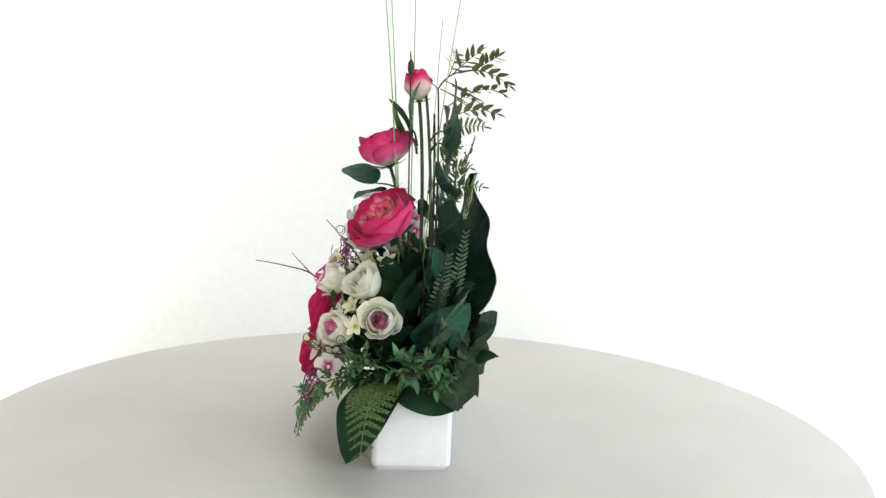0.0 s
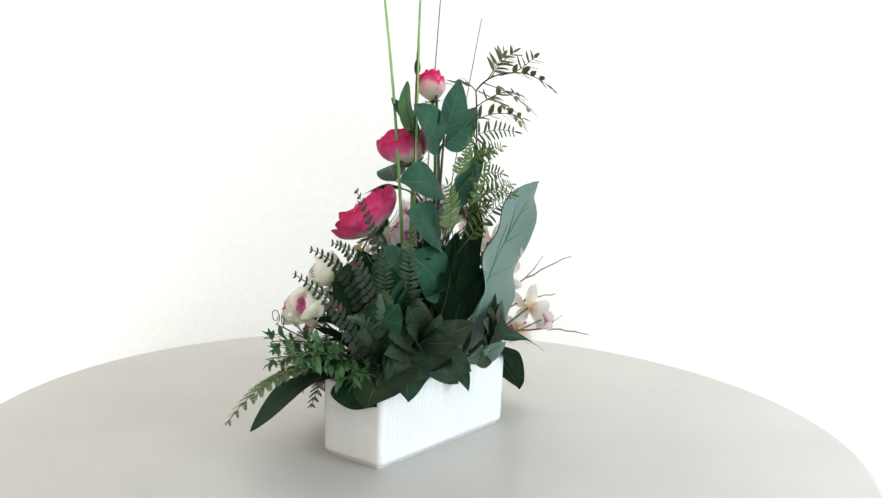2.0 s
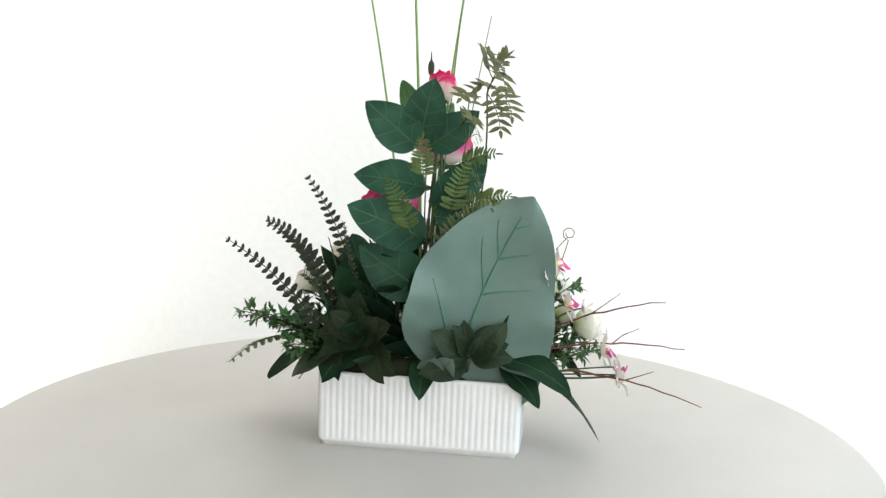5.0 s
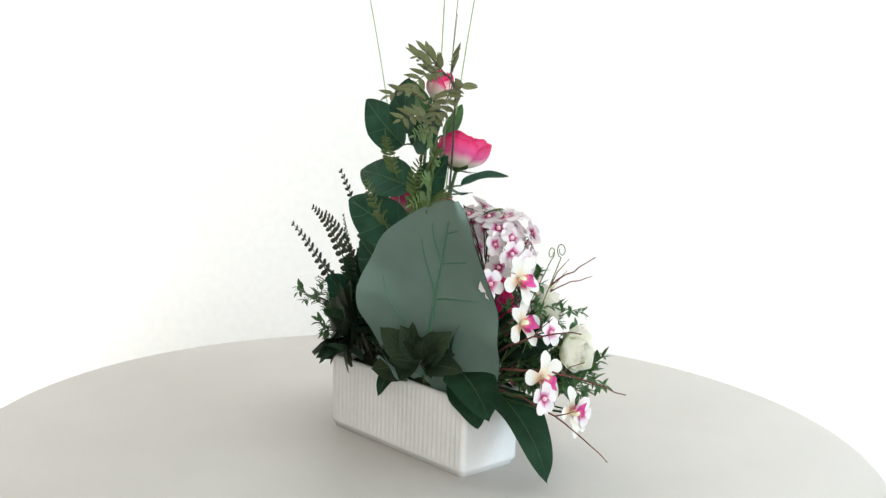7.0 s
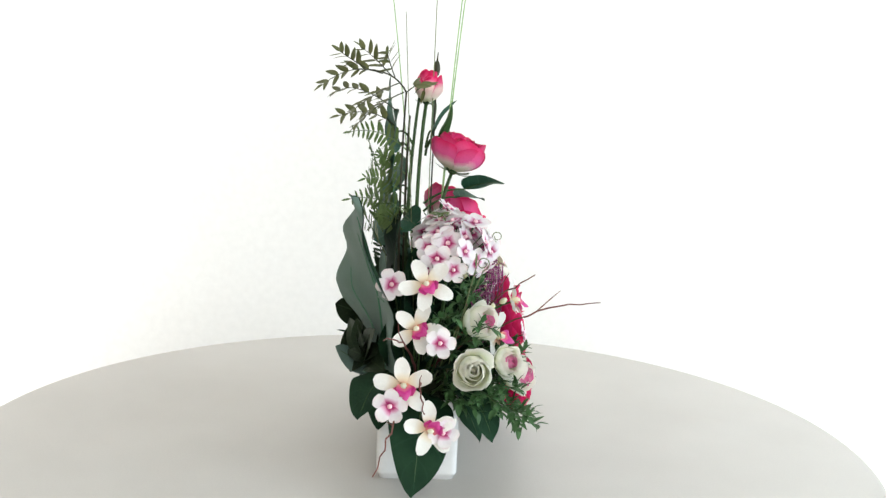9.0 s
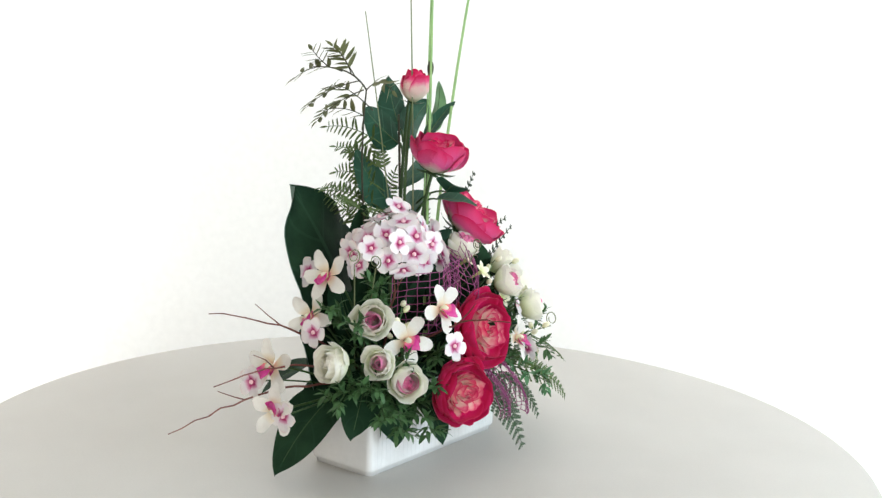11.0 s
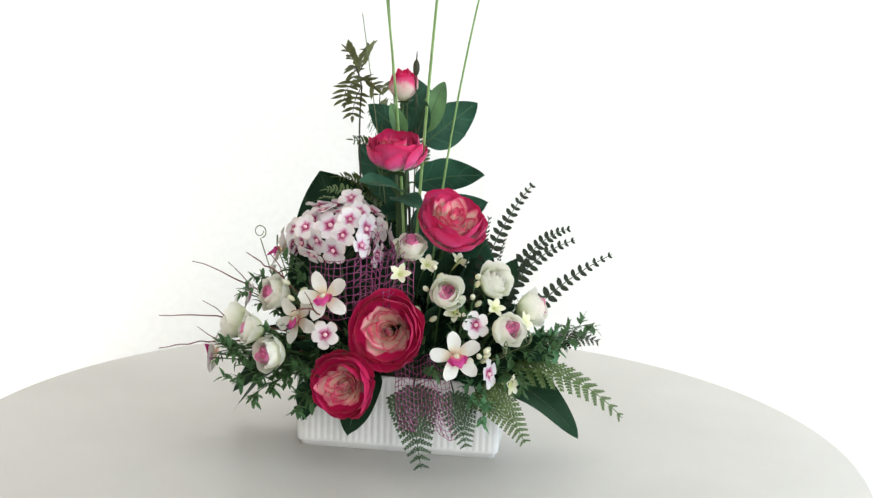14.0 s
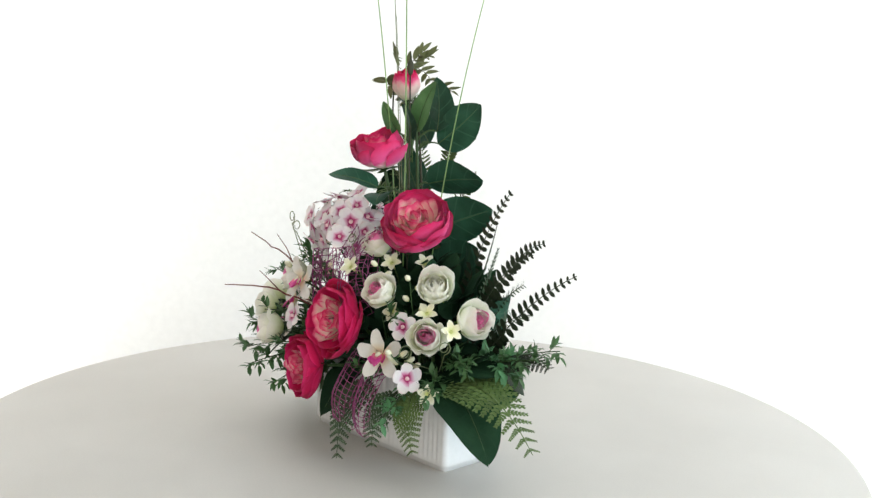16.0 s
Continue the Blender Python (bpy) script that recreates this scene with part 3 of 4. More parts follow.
BUDLET = ball("bud", 0.0034, JASMINE, 1.7, 6, 8)
for i, (base, tip, az) in enumerate([((0.0, -0.03, 0.10), (0.035, -0.092, 0.245), -80), ((0.05, -0.03, 0.10), (0.082, -0.085, 0.235), -50), ((0.06, -0.03, 0.10), (0.10, -0.125, 0.155), -60), ((-0.09, -0.02, 0.10), (-0.14, -0.09, 0.215), -120)]):
    ob = thing("bud_sprig", base, "thin green sprig carrying small cream buds", "flower", "cream bud sprigs")
    b0 = Vector(base)
    pts = curve_points((0, 0, 0), (Vector(tip) - b0) * 0.5 + polar(az, 0) * 0.02, Vector(tip) - b0, 10)
    part("stalk", tube("stalk", pts, 0.0011, 0.0006, SPRIG, 5), ob)
    for k in range(6):
        p = pts[5 + k]
        q = p + polar(az + 70 * (-1) ** k + 12 * k, 35) * (0.016 - 0.001 * k)
        part("twiglet", tube("twiglet", [p, (p + q) / 2 + Vector((0, 0, 0.002)), q], 0.0006, 0.0005, SPRIG, 4), ob)
        part("bud", BUDLET, ob, facing(q, q - p), "cream bud")

# ---------------------------------------------------------------- large leaves


def leaf(base, tip, face, width, mat, label, group="", name="leaf", a=0.5, b=0.75, fold=0.22, bend=0.5, wave=0.04, saw=0, root=None, twist=0.0):
    """A leaf from the end of its stalk to its tip, on a stalk that goes down into the foam."""
    root = Vector(root) if root else foot(base)
    ob = thing(name, root, label, "leaf", group)
    b0, t0 = Vector(base) - root, Vector(tip) - root
    n = 52 if saw else 18
    me = blade("blade", (t0 - b0).length, width, mat, a, b, fold, bend, wave, saw, n, 8, twist)
    face_ob = part("blade", me, ob, aim(b0, t0, face))
    spine = [me.vertices[int(n * k / 12) * 9 + 4].co + Vector((0, 0, 0.0002)) for k in range(12)]
    part("midrib", tube("midrib", spine, 0.0009, 0.0003, STEM, 5), face_ob)
    if b0.length > 0.004:
        part("stalk", tube("stalk", curve_points((0, 0, 0), b0 * 0.5 + Vector((0, 0, 0.012)), b0, 6), 0.0016, 0.001, STEM, 6), ob)
    return ob


# the big pale leaf, its back to the rear: a leaning midrib and two halves that fold away from each other
BO = Vector((-0.06, 0.03, 0.095))
BB, BT = Vector((-0.058, 0.036, 0.104)), Vector((-0.149, 0.0825, 0.339))
BN = Vector((-0.300, 0.950, 0.05)).normalized()
BAXIS = (BT - BB).normalized()


def big_leaf_point(u, v, lift=0.0):
    """A point of the big leaf in its own space; v = 1 is its edge over the planter's middle."""
    mid = BB.lerp(BT, u) + Vector((0.011, -0.009, 0)) * math.sin(math.pi * u)
    ramp = min(1, u / 0.4)
    if v >= 0:
        az, a, b, reach = radians(max(3, 16 + 16 * ramp - 58 * max(0, u - 0.42))), 0.54, 0.76, 0.098
    else:
        az, a, b, reach = radians(178 + 9 * ramp), 0.24, 0.74, 0.111
    side = Vector((math.cos(az), math.sin(az), 0))
    side = (side - BAXIS * side.dot(BAXIS)).normalized()
    uu = min(max(u, 0.004), 0.998)
    peak = (a / (a + b)) ** a * (b / (a + b)) ** b
    w = reach * uu ** a * (1 - uu) ** b / peak
    ruffle = 0.0055 * math.sin(17 * u + (0.6 if v < 0 else 2.0)) * v * v * (0.4 + u) + 0.0016 * math.sin(31 * u - 7 * abs(v)) * abs(v)
    droop = -0.020 * v * v * (1 - u) * (1 if v < 0 else 0.4)
    return mid - BO + side * (w * abs(v)) + BN * (ruffle + lift) + BAXIS * droop


big = thing("big_leaf", BO, "large pale teal heart-shaped leaf with dark green ribs", "leaf")
bm_ = surf("blade", big_leaf_point, 30, 16, TEAL)
blade_ob = part("blade", bm_, big)
part("upper_face", surf("upper_face", lambda u, v: big_leaf_point(u, v, -0.0014), 30, 16, LOW), big, None, "dark green upper face")
part("stalk", tube("stalk", [Vector((0, 0, 0)), Vector((0.001, 0.004, 0.004)), big_leaf_point(0.03, 0)], 0.003, 0.0025, STEM, 8), big)


def on_blade(u, v):
    """A point a little above the pale blade."""
    return big_leaf_point(u, v, 0.0004)


part("rib", tube("rib", [on_blade(0.02 + 0.87 * k / 24, 0.0) for k in range(25)], 0.0027, 0.0009, TEALVEIN, 6), blade_ob, label="dark green rib")
for u0, v0, u1, v1 in [(0.47, 0, 0.74, 0.42), (0.66, 0, 0.84, 0.42), (0.20, 0.30, 0.50, 0.74), (0.45, 0, 0.58, -0.66), (0.65, 0, 0.74, -0.52), (0.82, 0, 0.87, -0.36), (0.24, 0, 0.30, -0.42)]:
    part("rib", tube("rib", [on_blade(u0 + (u1 - u0) * (k / 9) ** 0.9, v0 + (v1 - v0) * (k / 9) ** 1.1) for k in range(10)], 0.0013, 0.0005, TEALVEIN, 5), blade_ob)

# rose leaves on the tall rear stem
G = "rose leaves on the tall stem"
SX, SY = -0.022, 0.012
spine = thing("leafless_branch", (-0.015, 0.01, 0.095), "tall green rose stem rising behind the flowers", "stem")
part("stalk", tube("stalk", curve_points((0, 0, 0), (-0.006, 0.014, 0.2), (-0.006, -0.006, 0.36), 14), 0.0028, 0.0018, STEM, 8), spine)
part("stalk", tube("stalk", curve_points((0.006, 0.004, 0), (0.005, 0.012, 0.2), (-0.012, 0.006, 0.33), 14), 0.0022, 0.0014, DARKSTEM, 8), spine)
RL = "serrated deep-green rose leaf on the rear stem"
for b0, t0, face, w in [
        ((0.001, 0.028, 0.388), (0.064, 0.039, 0.441), (0.2, 0.9, 0.3), 0.055), ((-0.014, 0.026, 0.388), (-0.075, 0.030, 0.433), (-0.3, 0.9, 0.2), 0.046), ((-0.004, 0.030, 0.403), (-0.020, 0.040, 0.472), (0.0, 1, 0.1), 0.052),
        ((-0.011, 0.024, 0.336), (0.079, 0.033, 0.349), (0.2, 0.8, 0.6), 0.056), ((-0.027, 0.024, 0.312), (-0.087, 0.033, 0.382), (-0.3, 0.9, 0.2), 0.050), ((-0.012, 0.026, 0.272), (0.083, 0.048, 0.312), (0.2, 0.8, 0.4), 0.064),
        ((-0.010, 0.030, 0.208), (0.068, 0.040, 0.262), (0.1, 0.95, 0.2), 0.068), ((-0.022, 0.018, 0.300), (-0.060, 0.000, 0.290), (-0.4, 0.6, 0.6), 0.040)]:
    leaf(b0, t0, face, w, DEEP, RL, G, "rose_leaf", 0.5, 0.76, 0.18, 0.45, 0.03, 26, root=(SX, SY, b0[2] - 0.012))
for b0, t0, face, w, mat in [((-0.018, -0.055, 0.335), (-0.058, -0.100, 0.349), (0.2, -0.3, 0.9), 0.040, DEEP), ((0.004, -0.012, 0.405), (0.027, -0.004, 0.467), (0.1, -1, 0.1), 0.030, SPRIG), ((-0.006, -0.012, 0.395), (0.010, -0.043, 0.444), (0.3, 0.5, 0.6), 0.022, DEEP),
                             ((-0.022, -0.045, 0.325), (0.012, -0.082, 0.318), (0.1, -0.4, 0.9), 0.036, DEEP), ((-0.02, -0.02, 0.40), (-0.035, -0.035, 0.440), (0.1, -0.8, 0.3), 0.02, SPRIG)]:
    leaf(b0, t0, face, w, mat, "small pointed green rose leaf near the blooms", G, "rose_leaf", 0.5, 0.7, 0.25, 0.5, 0.03, 18, root=(-0.012, -0.005, b0[2] - 0.02))

# low broad leaves over the rim
G = "broad leaves over the rim"
LL = "broad dark-green pointed leaf drooping over the rim"
for b0, t0, face, w, bend, mat in [
        ((0.095, -0.028, 0.110), (0.215, -0.076, 0.047), (0.3, -0.25, 0.9), 0.078, 0.7, LOW), ((-0.130, -0.005, 0.106), (-0.243, 0.004, 0.019), (-0.75, -0.1, 0.6), 0.076, 0.8, LOW), ((-0.115, 0.025, 0.115), (-0.165, 0.045, 0.070), (-0.5, 0.4, 0.7), 0.050, 0.8, LOW), ((-0.100, -0.036, 0.108), (-0.128, -0.078, 0.043), (-0.4, -0.7, 0.5), 0.058, 0.6, LOW),
        ((-0.055, -0.036, 0.105), (-0.064, -0.100, 0.036), (0, -0.7, 0.6), 0.056, 0.7, LOW), ((-0.115, 0.030, 0.125), (-0.206, 0.066, 0.095), (-0.3, 0.3, 0.9), 0.060, 0.8, LOW), ((0.085, 0.030, 0.125), (0.150, 0.050, 0.088), (0.6, 0.3, 0.7), 0.075, 0.9, BROWNLEAF),
        ((0.070, 0.034, 0.135), (0.105, 0.075, 0.092), (0.4, 0.8, 0.5), 0.062, 0.8, LOW), ((-0.140, -0.045, 0.130), (-0.215, -0.085, 0.075), (-0.5, -0.4, 0.7), 0.055, 0.7, LOW), ((-0.02, 0.034, 0.12), (-0.018, 0.075, 0.078), (0, 0.8, 0.6), 0.034, 0.7, LOW),
        ((0.05, 0.02, 0.20), (0.085, 0.01, 0.27), (0.5, 0.8, 0.2), 0.07, 0.4, DEEP), ((0.09, 0.00, 0.15), (0.11, 0.06, 0.21), (0.7, 0.5, 0.2), 0.06, 0.5, DEEP), ((0.10, -0.01, 0.12), (0.17, 0.02, 0.14), (0.3, 0.0, 1), 0.05, 0.6, LOW), ((-0.045, 0.028, 0.20), (-0.085, 0.022, 0.315), (-0.2, 0.95, 0.1), 0.075, 0.3, LOW), ((-0.02, 0.026, 0.17), (-0.045, 0.026, 0.275), (0.0, 1, 0.1), 0.07, 0.3, LOW), ((-0.10, 0.02, 0.16), (-0.135, 0.015, 0.25), (-0.4, 0.9, 0.1), 0.06, 0.4, LOW), ((0.06, 0.03, 0.16), (0.105, 0.055, 0.125), (0.4, 0.8, 0.4), 0.07, 0.7, LOW), ((0.108, -0.022, 0.112), (0.138, 0.056, 0.088), (0.85, 0.1, 0.5), 0.062, 0.5, LOW), ((-0.055, 0.012, 0.12), (-0.085, 0.012, 0.235), (0.5, 0.8, 0.1), 0.070, 0.4, LOW), ((-0.085, 0.01, 0.12), (-0.120, 0.022, 0.215), (0.6, 0.7, 0.1), 0.066, 0.4, LOW), ((-0.030, 0.02, 0.11), (-0.050, 0.035, 0.190), (0.5, 0.8, 0.2), 0.055, 0.5, LOW), ((-0.03, 0.05, 0.11), (-0.038, 0.092, 0.138), (-0.1, 0.9, 0.3), 0.036, 0.5, TEAL), ((-0.045, 0.05, 0.11), (-0.060, 0.100, 0.140), (-0.1, 0.9, 0.3), 0.036, 0.5, TEAL)]:
    leaf(b0, t0, face, w, mat, LL, G, "broad_leaf", 0.5, 0.72, 0.2, bend, 0.05, 0)

# two rosettes of bronze leaves at the rear
G = "bronze leaf rosettes"


def rosette(c, n, seed, size, out, lo=-40, hi=220, push=(0.15, 0.6)):
    """Leaves in a fan that faces the azimuth out, the inner ones shorter and pushed further forward."""
    r2 = random.Random(seed)
    o = Vector((c[0] * 0.92, 0.026, 0.100))
    ob = thing("leaf_rosette", o, "rosette of glossy bronze-green veined leaves", "foliage", G)
    part("stalk", tube("stalk", [Vector((0, 0, 0)), (Vector(c) - o) * 0.5, Vector(c) - o], 0.003, 0.003, DARKSTEM), ob)
    fore, side, up = polar(out, 0), polar(out + 90, 0), Vector((0, 0, 1))
    for k in range(n):
        inner = k % 3 == 2
        g = radians(lo + (hi - lo) * k / (n - 1) + r2.uniform(-9, 9))
        ln = size * r2.uniform(0.85, 1.15) * (0.72 if inner else 1.0)
        d = (side * math.cos(g) + up * math.sin(g) + fore * (r2.uniform(*push) + (0.35 if inner else 0.0))).normalized()
        b0 = Vector(c) - o + d * 0.004
        part("leaf", blade("leaf", ln, ln * 0.58, BROWNLEAF, 0.6, 0.72, 0.34, r2.uniform(0.4, 1.1), 0.05, 0, 12, 6, r2.uniform(-0.4, 0.4)), ob, aim(b0, b0 + d, fore + up * 0.35 + side * r2.uniform(-0.4, 0.4)))
    return ob


rosette((0.055, 0.048, 0.148), 13, 3, 0.066, 62)
rosette((-0.076, 0.055, 0.130), 13, 9, 0.056, 112, 0, 190, (0.05, 0.3))
rosette((0.088, 0.026, 0.128), 9, 12, 0.050, 35)

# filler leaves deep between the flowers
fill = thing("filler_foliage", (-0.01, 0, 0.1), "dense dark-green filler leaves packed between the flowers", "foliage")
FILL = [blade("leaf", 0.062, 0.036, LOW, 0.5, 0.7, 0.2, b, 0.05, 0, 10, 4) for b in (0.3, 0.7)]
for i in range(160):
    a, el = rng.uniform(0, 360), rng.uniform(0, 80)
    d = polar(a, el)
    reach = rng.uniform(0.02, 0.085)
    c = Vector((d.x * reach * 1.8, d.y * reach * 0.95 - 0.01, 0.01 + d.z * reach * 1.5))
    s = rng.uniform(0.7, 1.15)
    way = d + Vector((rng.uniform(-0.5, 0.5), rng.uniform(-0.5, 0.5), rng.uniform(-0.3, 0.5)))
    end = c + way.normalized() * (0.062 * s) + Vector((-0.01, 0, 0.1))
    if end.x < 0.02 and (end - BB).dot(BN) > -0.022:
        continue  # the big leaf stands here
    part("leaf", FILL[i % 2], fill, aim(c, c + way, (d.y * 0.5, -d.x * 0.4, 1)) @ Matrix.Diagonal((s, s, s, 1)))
# ---------------------------------------------------------------- ferns and sprays
FLEAF = [blade("leaflet", 0.0150, 0.0080, FERN, 0.5, 0.7, 0.1, b, nu=6, nv=2) for b in (0.3, -0.3)]


GREENFERN = material("mid_green_fern", [(0.3, (0.025, 0.055, 0.024)), (0.7, (0.05, 0.09, 0.04))], 0.6, vary=0.3)
THIN = [blade("leaflet", 0.019, 0.0050, GREENFERN, 0.4, 0.6, 0.1, b, nu=5, nv=2) for b in (0.5, 0.1)]


def sword_fern(tip, bow, face, seed, first=0.25, size=1.0, shapes=FLEAF, step=0.0094):
    base = foot(tip, 0.4)
    ob = thing("sword_fern", base, "dark sword-fern frond with small paired leaflets", "fern", "sword ferns")
    pts = curve_points((0, 0, 0), bow - base, Vector(tip) - base, 40)
    part("rachis", tube("rachis", pts[::2], 0.0013, 0.0005, FERN, 5), ob)
    length = sum((pts[i + 1] - pts[i]).length for i in range(40))
    n = int(length * (1 - first) / (step / size))
    for k in range(n):
        t = first + (1 - first) * (k + 0.5) / n
        i = min(39, int(t * 40))
        p = pts[i].lerp(pts[i + 1], t * 40 - i)
        d = (pts[i + 1] - pts[i]).normalized()
        side = d.cross(Vector(face)).normalized()
        s = size * (1.0 - 0.66 * max(0, (t - 0.35) / 0.65) ** 1.3) * (0.9 + 0.2 * ((k * 7) % 5) / 5)
        for sg in (-1, 1):
            w = side * sg + d * (0.28 + 0.5 * t ** 3 + 0.08 * math.sin(k * 3.1 + seed))
            part("leaflet", shapes[(k + (sg > 0)) % 2], ob, aim(p, p + w, Vector(face) + side * sg * 0.3) @ Matrix.Diagonal((s * 1.05, s * 1.1, s, 1)))
    return ob


sword_fern((0.142, 0.018, 0.343), Vector((0.075, 0.015, 0.26)), (0.05, 1.0, 0.12), 1, 0.20, 1.0, FLEAF, 0.0104)
sword_fern((0.198, 0.000, 0.277), Vector((0.110, 0.010, 0.245)), (0.05, 1.0, 0.12), 2, 0.20, 1.0, FLEAF, 0.0104)
sword_fern((0.191, 0.027, 0.287), Vector((0.120, 0.030, 0.270)), (0.05, 1.0, 0.12), 3, 0.20, 1.0, FLEAF, 0.0104)
sword_fern((0.246, 0.022, 0.258), Vector((0.150, 0.020, 0.205)), (0.05, 1.0, 0.12), 4, 0.20, 1.0, FLEAF, 0.0104)
sword_fern((0.085, 0.055, 0.292), Vector((0.070, 0.045, 0.20)), (0.8, 0.6, 0.1), 5, 0.15, 1.0, THIN, 0.0062)
sword_fern((0.108, 0.035, 0.268), Vector((0.09, 0.02, 0.19)), (0.9, 0.4, 0.2), 7, 0.15, 1.0, THIN, 0.0062)
sword_fern((0.165, 0.035, 0.195), Vector((0.12, 0.03, 0.19)), (0.8, 0.3, 0.6), 8, 0.15, 1.0, THIN, 0.0062)
sword_fern((0.135, 0.055, 0.225), Vector((0.10, 0.04, 0.20)), (0.7, 0.6, 0.4), 6, 0.1, 1.0, THIN, 0.0062)


def pinna_mesh(name, mat, n=6, length=0.03, width=0.0095):
    """A lacy side frond: a rib with small rounded lobes on both sides, joined."""
    vs, fs = tube_data([Vector((0, 0, 0)), Vector((length * 0.5, 0, 0.001)), Vector((length, 0, -0.001))], 0.0006, 0.0003, 4)
    for k in range(n):
        t = (k + 0.6) / n
        l = width * 0.62 * (1 - 0.75 * t) + 0.0016
        for sg in (-1, 1):
            o = len(vs)
            x = t * length
            w = 0.74 * length / n
            vs += [(x - w * 0.5, 0, 0.0004), (x + w * 0.5, 0, 0.0004), (x + w * 1.15, sg * l * 0.55, 0.0012), (x + w * 0.7, sg * l, 0.0), (x - w * 0.2, sg * l * 0.6, 0.001)]
            fs.append(tuple(o + i for i in range(5)) if sg > 0 else tuple(o + i for i in (4, 3, 2, 1, 0)))
    return mesh_of(name, vs, fs, mat, smooth=False)


PINNA = [pinna_mesh("pinna", LACE, 6), pinna_mesh("pinna", LACE, 5)]
PINNA_MID = [pinna_mesh("pinna", GREENFERN, 6), pinna_mesh("pinna", GREENFERN, 5)]
PINNA_DARK = [pinna_mesh("pinna", FERN, 6), pinna_mesh("pinna", FERN, 5)]


def lace_fern(base, bow, tip, face, shapes, label, size=1.0, first=0.2, step=0.0085, mat=LACE):
    base = Vector(base)
    ob = thing("lace_fern", base, label, "fern", "lacy fern fronds")
    pts = curve_points((0, 0, 0), Vector(bow) - base, Vector(tip) - base, 40)
    part("rachis", tube("rachis", pts[::2], 0.0012, 0.0005, mat, 5), ob)
    length = sum((pts[i + 1] - pts[i]).length for i in range(40))
    n = int(length * (1 - first) / step)
    for k in range(n):
        t = first + (1 - first) * (k + 0.5) / n
        i = min(39, int(t * 40))
        p, d = pts[i].lerp(pts[i + 1], t * 40 - i), (pts[i + 1] - pts[i]).normalized()
        side = d.cross(Vector(face)).normalized()
        s = size * (1.0 - 0.74 * max(0, (t - 0.3) / 0.7) ** 1.4)
        for sg in (-1, 1):
            part("pinna", shapes[k % 2], ob, aim(p, p + side * sg + d * 0.55 - Vector(face) * 0.15, face) @ Matrix.Diagonal((s, s, s, 1)))
    return ob


LF = "green lacy leather-fern frond drooping over the planter"
lace_fern((0.085, -0.03, 0.10), (0.19, -0.055, 0.150), (0.268, -0.062, 0.070), (0.35, -0.3, 0.9), PINNA, LF, 1.25, 0.15, 0.0125)
lace_fern((0.01, -0.035, 0.10), (0.012, -0.135, 0.115), (0.034, -0.151, 0.018), (0, -0.9, 0.4), PINNA_MID, LF, 1.15, 0.3, 0.0088, GREENFERN)
lace_fern((0.06, -0.035, 0.10), (0.12, -0.13, 0.115), (0.154, -0.138, 0.055), (0.2, -0.8, 0.5), PINNA, LF, 0.9, 0.3, 0.0085)
lace_fern((0.05, -0.035, 0.10), (0.07, -0.13, 0.10), (0.085, -0.140, 0.045), (0.2, -0.8, 0.5), PINNA_MID, LF, 0.9, 0.3, 0.0085, GREENFERN)
lace_fern((0.09, -0.01, 0.10), (0.18, 0.00, 0.165), (0.235, -0.005, 0.150), (0.1, -0.4, 0.9), PINNA_DARK, LF, 0.9, mat=FERN)

OPIN = [blade("leaflet", 0.0185, 0.0066, OLIVE, 0.5, 0.9, 0.2, b, nu=6, nv=2) for b in (0.4, -0.3)]
OPIN2 = [blade("leaflet", 0.021, 0.0052, LACE, 0.3, 0.4, 0.1, b, nu=6, nv=2) for b in (0.5, 0.2)]


def comb(ob, a, b, c, face, n, size, shapes, mat, lean=0.5, taper=0.6):
    """A twiglet with paired narrow leaflets, parts of ob."""
    pts = curve_points(a, b, c, 16)
    part("twiglet", tube("twiglet", pts[::2], 0.0008, 0.0004, mat, 5), ob)
    for k in range(n):
        t = 0.15 + 0.85 * (k + 0.5) / n
        i = min(15, int(t * 16))
        p, d = pts[i].lerp(pts[i + 1], t * 16 - i), (pts[i + 1] - pts[i]).normalized()
        side = d.cross(Vector(face)).normalized()
        s = size * (1 - taper * t * t)
        for sg in (-1, 1):
            w = side * sg + d * lean + Vector((rng.uniform(-0.2, 0.2), rng.uniform(-0.2, 0.2), rng.uniform(-0.2, 0.2)))
            part("leaflet", shapes[(k + (sg > 0)) % 2], ob, aim(p, p + w, face) @ Matrix.Diagonal((s, s, s, 1)))
    w = pts[-1] - pts[-2]
    part("leaflet", shapes[0], ob, aim(pts[-1], pts[-1] + w, face) @ Matrix.Diagonal((size * 0.6, size * 0.6, size * 0.6, 1)))


